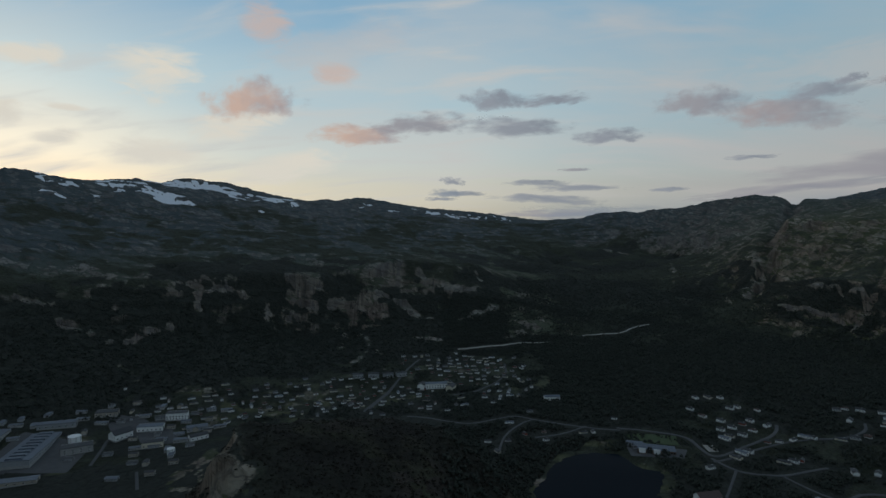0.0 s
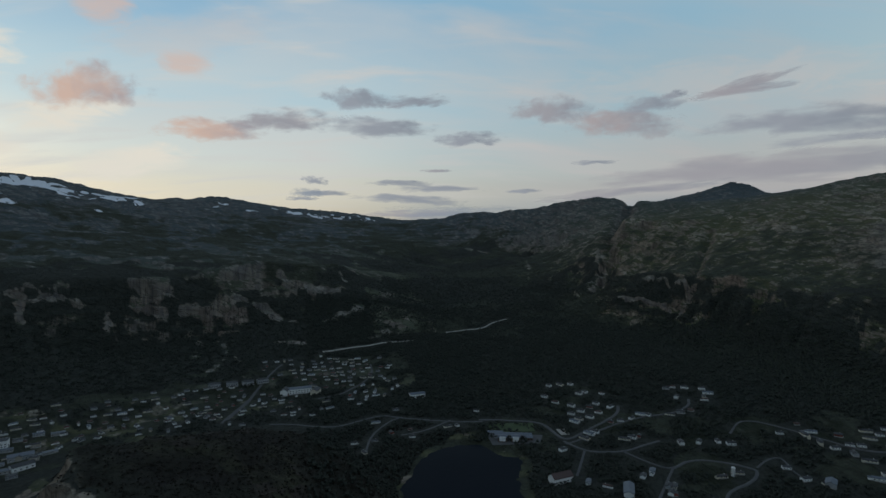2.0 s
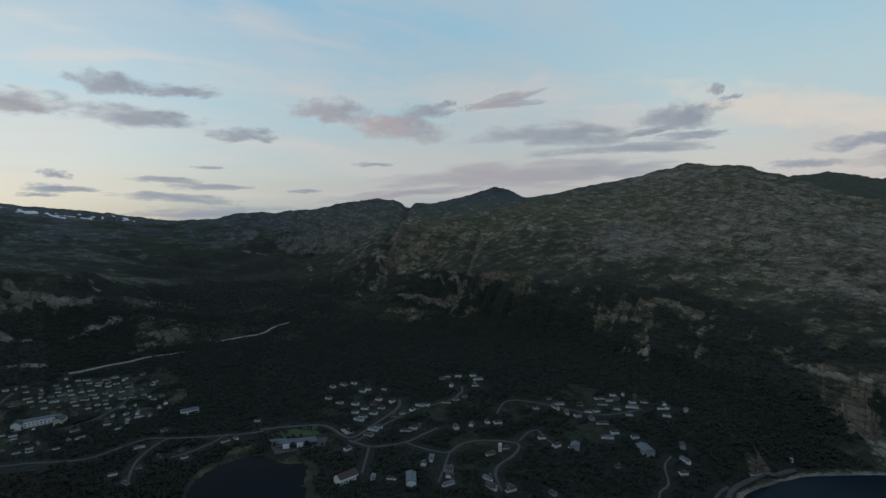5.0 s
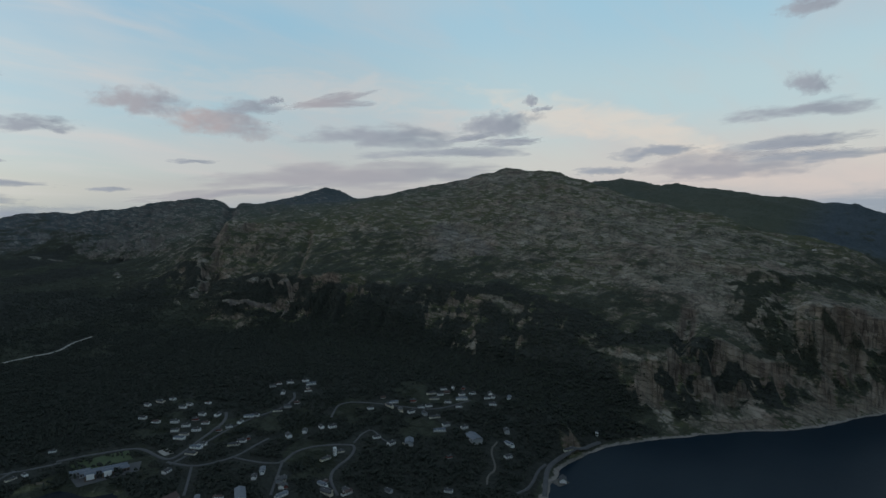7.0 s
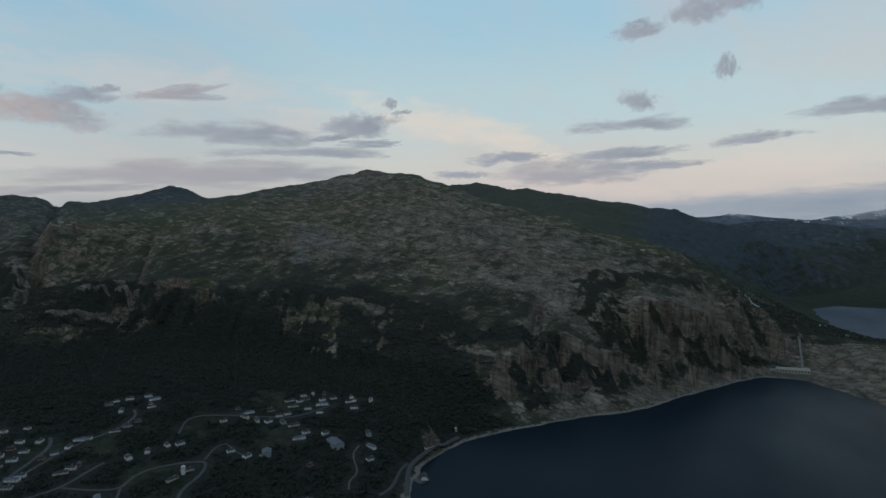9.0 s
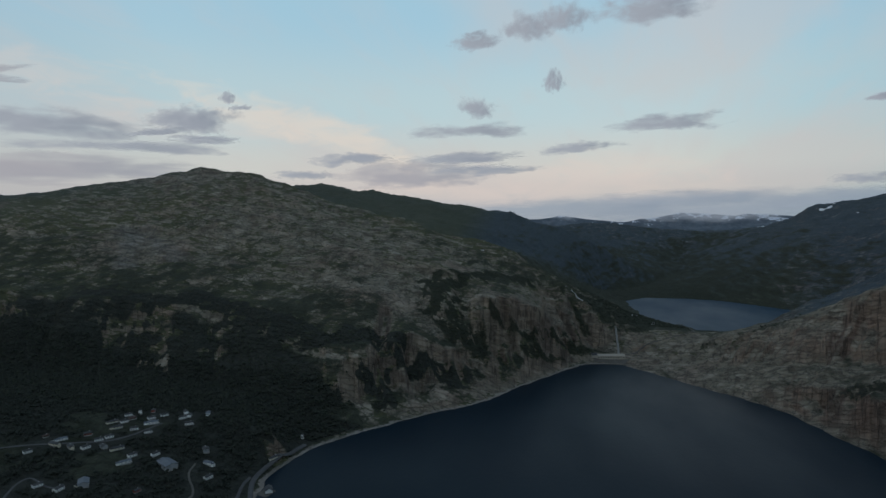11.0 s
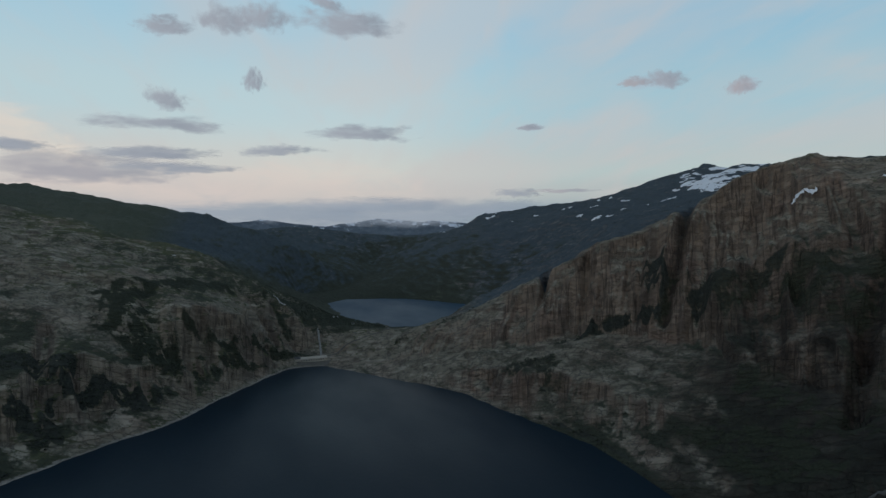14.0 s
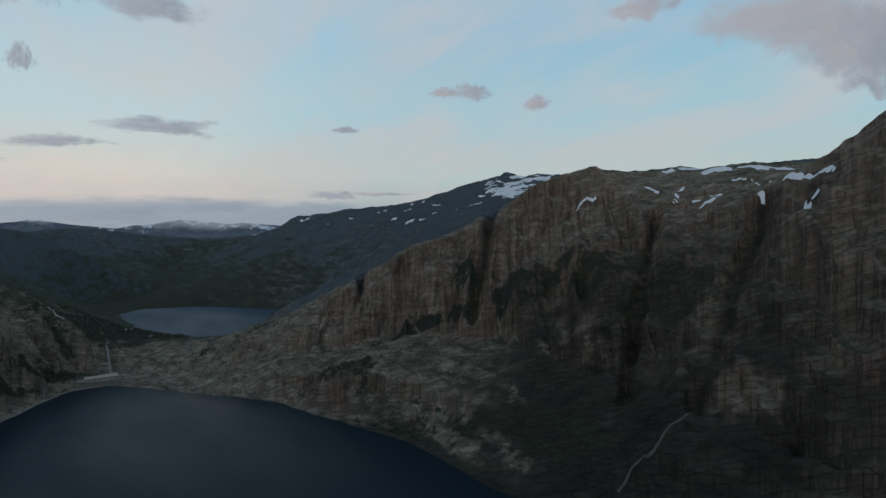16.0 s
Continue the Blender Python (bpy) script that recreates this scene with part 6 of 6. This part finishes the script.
stand(hall("shop", "pale flat roofed shop by the car park", "shop", 30, 16, 6, 0, PLASTER, SLATE, 5), -505, 873, 15)
stand(hall("shop", "white flat roofed shopping building", "shop", 34, 14, 7, 0, WHITE, SHEET, 6), -420, 834, 12)
stand(hall("office_building", "white three storey office building", "office building", 30, 12, 10.5, 0, WHITE, SLATE, 7), -399, 872, 10)
stand(hall("shop", "grey shop with a low pitched roof", "shop", 28, 14, 6, 2, GREY, SHEET, 5), -355, 838, 25)
stand(hall("shop", "white shop with a dark roof", "shop", 24, 12, 6, 2.5, WHITE, SLATE, 4), -336, 796, 40)
stand(hall("office_building", "cream two storey building in the town", "office building", 26, 13, 7.5, 2, CREAM, SLATE, 5), -388, 775, 20)
stand(hall("town_hall", "wide white public building with a courtyard", "public building", 38, 14, 9, 1.5, WHITE, SHEET, 8), -12, 1024, 8)
stand(hall("public_hall", "white gabled hall above the town", "hall", 18, 12, 8, 3.5, WHITE, SLATE, 4), -37, 1020, 80)
stand(hall("public_hall", "cream hall beside the public building", "hall", 20, 12, 8, 3, CREAM, SLATE, 4), 14, 1005, 70)
stand(hall("long_house", "long white building at the edge of the woods", "building", 24, 9, 6, 2, WHITE, SHEET, 6), 170, 907, 5)
stand(hall("long_house", "long white building with a sheet metal roof", "building", 26, 10, 6, 2, WHITE, SHEET, 6), 317, 528, 60)
stand(hall("barn", "large white barn with a red roof by the pond", "barn", 24, 12, 6.5, 4, WHITE, TILE, 5), 262, 571, 12)
stand(hall("farm_shed", "wide grey farm shed in a clearing", "shed", 26, 14, 4.5, 2, GREY, SHEET, 3), 604, 448, 60)
stand(hall("farm_shed", "low grey shed beside the village road", "shed", 16, 10, 4, 2, GREY, SHEET, 3), 537, 500, 40)
stand(hall("boathouse", "small white boathouse on the landing", "boathouse", 12, 8, 4, 2.5, WHITE, SLATE, 2), 615, 326, 30, 1.0)

town_centre = [(-424, 870), (-405, 883), (-355, 836), (-355, 789), (-423, 832), (-385, 771), (-365, 711), (-346, 738), (-384, 715), (-383, 669), (-481, 913), (-583, 826), (-558, 834), (-581, 783), (-503, 813), (-497, 844), (-473, 853), (-382, 864), (-353, 876), (-323, 841)]
more = random.Random(4)
while len(town_centre) < 48:
    x, y = more.uniform(-640, -330), more.uniform(660, 920)
    clear_of = [(-537, 755, 62), (-603, 770, 40), (-551, 829, 30), (-492, 668, 26), (-480, 760, 24), (-449, 808, 20), (-420, 834, 20)]
    if y > 470 - 0.55 * x and min(math.dist((x, y), q) for q in town_centre) > 21 and all(math.dist((x, y), q[:2]) > q[2] for q in clear_of) and y < 1120 + 0.42 * x and off_roads(np.array([x]), np.array([y]))[0]:
        town_centre.append((round(x), round(y)))
CENTRE = [("shop", "low grey shop with a flat roof in the town", "shop", 18, 11, 5, 0, GREY, SLATE, 4), ("workshop", "grey workshop with a sheet metal roof", "workshop", 22, 11, 5.5, 1.4, GREY, SHEET, 4),
          ("office_building", "pale two storey office with a dark roof", "office building", 17, 10, 7, 1.8, PLASTER, SLATE, 4), ("warehouse", "long concrete store with a pale roof", "warehouse", 27, 10, 5, 0, CONCRETE, SHEET, 5)]
CENTRE = [hall(*c, "buildings of the town centre") for c in CENTRE]
for k, (x, y) in enumerate(town_centre):
    first = CENTRE[k % 4]
    m = pose(x, y, ground_z(x, y), 0, 0, 15 + dice.choice((0, 0, 90)) + dice.uniform(-12, 12)) @ Matrix.Scale(0.8, 4)
    if k < 4:
        first.matrix_basis = m
    else:
        copy_thing(first, m)


def school():
    thing = tagged(new("school"), "dark boarded school with white gables and blue grey roofs", "school")
    for x, y, a, b, h in ((0, 0, 62, 13, 5.0), (-18, -15, 14, 16, 6.0), (4, -15, 14, 16, 6.0), (26, -12, 12, 12, 5.0), (-30, 10, 26, 10, 4.5)):
        w = part("wing", block(x - a / 2, x + a / 2, y - b / 2, y + b / 2, -2, h), BROWN if y < 0 else GREY, thing)
        part("wing_roof", prism(x - a / 2 - 0.5, x + a / 2 + 0.5, [(y - b / 2 - 0.5, h), (y + b / 2 + 0.5, h), (y, h + b * 0.16)]), SHEET, w)
        for i in range(int(a / 4)):
            u = x - a / 2 + (i + 0.5) * a / int(a / 4)
            part("window", block(u - 1.2, u + 1.2, y - b / 2 - 0.1, y - b / 2 + 0.02, 1.2, 3.2), GLASS, w)
    for x in (-18, 4):
        part("gable", prism(x - 5, x + 5, [(-23.6, 0.3), (-23.1, 0.3), (-23.1, 7.5), (-23.6, 6.0)]), WHITE, thing, "white boarded gable")
    part("entrance", block(12, 17, -8, -6.4, 0, 4), GLASS, thing, "glazed entrance")
    return thing


school_house = stand(school(), 258, 708, -18)
school_house.scale = (0.76, 0.76, 0.8)


def tank(label, r, h):
    thing = tagged(new("tank"), label, "tank")
    bm = bmesh.new()
    bmesh.ops.create_cone(bm, cap_ends=True, segments=40, radius1=r, radius2=r, depth=h + 3, matrix=Matrix.Translation((0, 0, h / 2 - 1.5)))
    part("shell", bm, WHITE, thing)
    bm = bmesh.new()
    bmesh.ops.create_cone(bm, cap_ends=True, segments=40, radius1=r + 0.2, radius2=r * 0.1, depth=1.4, matrix=Matrix.Translation((0, 0, h + 0.7)))
    part("lid", bm, WHITE, thing, "shallow white cone roof")
    for i in range(8):
        a = math.pi * i / 4
        part("rib", block(r * math.cos(a) - 0.15, r * math.cos(a) + 0.15, r * math.sin(a) - 0.15, r * math.sin(a) + 0.15, 0, h), STEEL, thing)
    return thing


stand(tank("large round white tank beside the workshop", 8, 9), -501, 788)
stand(tank("round white tank at the edge of the woods", 5, 7), -350, 745)
stand(tank("slim white silo beside a farmhouse", 2.2, 9), 449, 539)


def tower(label, h):
    thing = tagged(new("tower"), label, "tower")
    part("shaft", block(-1.6, 1.6, -1.6, 1.6, -2, h), WHITE, thing)
    bm = bmesh.new()
    bmesh.ops.create_cone(bm, cap_ends=True, segments=4, radius1=2.7, radius2=0.1, depth=2.6, matrix=Matrix.Translation((0, 0, h + 1.3)) @ Matrix.Rotation(radians(45), 4, "Z"))
    part("cap", bm, SLATE, thing, "dark pointed cap")
    for z in (1.5, 3.8):
        part("window", block(-0.5, 0.5, -1.68, -1.58, z, z + 1.2), GLASS, thing)
    return thing


stand(tower("slim white tower above the hillside houses", 6.5), 702, 560)
stand(tower("small white tower by the shore road", 5.5), 760, 350)


# ---- power station, penstock ----
def power_station():
    thing = tagged(new("power_station"), "long pale stone power station at the head of the lake", "power station")
    part("plinth", block(-30.4, 30.4, -7.9, 7.9, -6, 1.2), CONCRETE, thing, "stained concrete plinth")
    part("machine_hall", block(-30, 30, -7.5, 7.5, 1.2, 8.5), PLASTER, thing)
    part("roof", prism(-30.6, 30.6, [(-8.2, 8.5), (8.2, 8.5), (0, 12.0)]), PLASTER, thing, "pale concrete roof")
    part("gable_house", prism(-42, -30, [(-6, -4), (6, -4), (6, 10), (0, 13.5), (-6, 10)]), PLASTER, thing)
    part("gable_roof", prism(-42.6, -29.5, [(-6.6, 9.8), (0, 13.7), (6.6, 9.8), (6.6, 10.2), (0, 14.1), (-6.6, 10.2)]), SLATE, thing)
    for i in range(11):
        x = -27 + 5.4 * i
        w = part("window", block(x - 1.1, x + 1.1, -7.62, -7.48, 3.6, 7.2), PLASTER, thing, "tall window in a stone surround")
        part("pane", block(x - 0.8, x + 0.8, -7.68, -7.6, 3.9, 6.9), GLASS, w)
    part("crane_rail", block(-29, 29, -8.4, -8.0, 0.6, 1.1), STEEL, thing)
    return thing


stand(power_station(), 1350, -120, -84, -3.0)


def penstock():
    thing = tagged(new("penstock"), "pale steel water pipe running straight down the slope", "water pipe")
    line = [(1366, -139), (1390, -141), (1414, -142), (1438, -142), (1462, -142)]
    for k, (a, b) in enumerate(zip(line, line[1:])):
        p, q = (Vector((x, y, ground_z(x, y, 2) + 1.6)) for x, y in (a, b))
        bm = bmesh.new()
        way = q - p
        bmesh.ops.create_cone(bm, cap_ends=True, segments=14, radius1=2.3, radius2=2.3, depth=way.length + 1, matrix=Matrix.Translation((p + q) / 2) @ way.to_track_quat("Z", "Y").to_matrix().to_4x4())
        part("pipe", bm, PIPE, thing)
        part("anchor_block", block(p.x - 1.6, p.x + 1.6, p.y - 1.5, p.y + 1.5, p.z - 6, p.z - 0.4), CONCRETE, thing, "concrete anchor block")
    return thing


penstock()


# ---- the woods, round the houses and roads ----
woods("dark birch and pine woods on the valley floor", 62000, 0, 900, 250, 1500, 3)
woods("dark woods on the slopes behind the town", 34000, -1000, 300, 850, 1800, 4)
woods("dark woods over the near knoll", 26000, -260, 200, 250, 800, 5, 1.5, 3.2, HEATHER)
woods("scattered scrub on the rocky slopes above the lake", 52000, 700, 1700, -900, 1500, 6, 3.0, 6.0, BIRCH)
woods("thin birch woods in the upper valley", 18000, 200, 1000, 1500, 2400, 7)
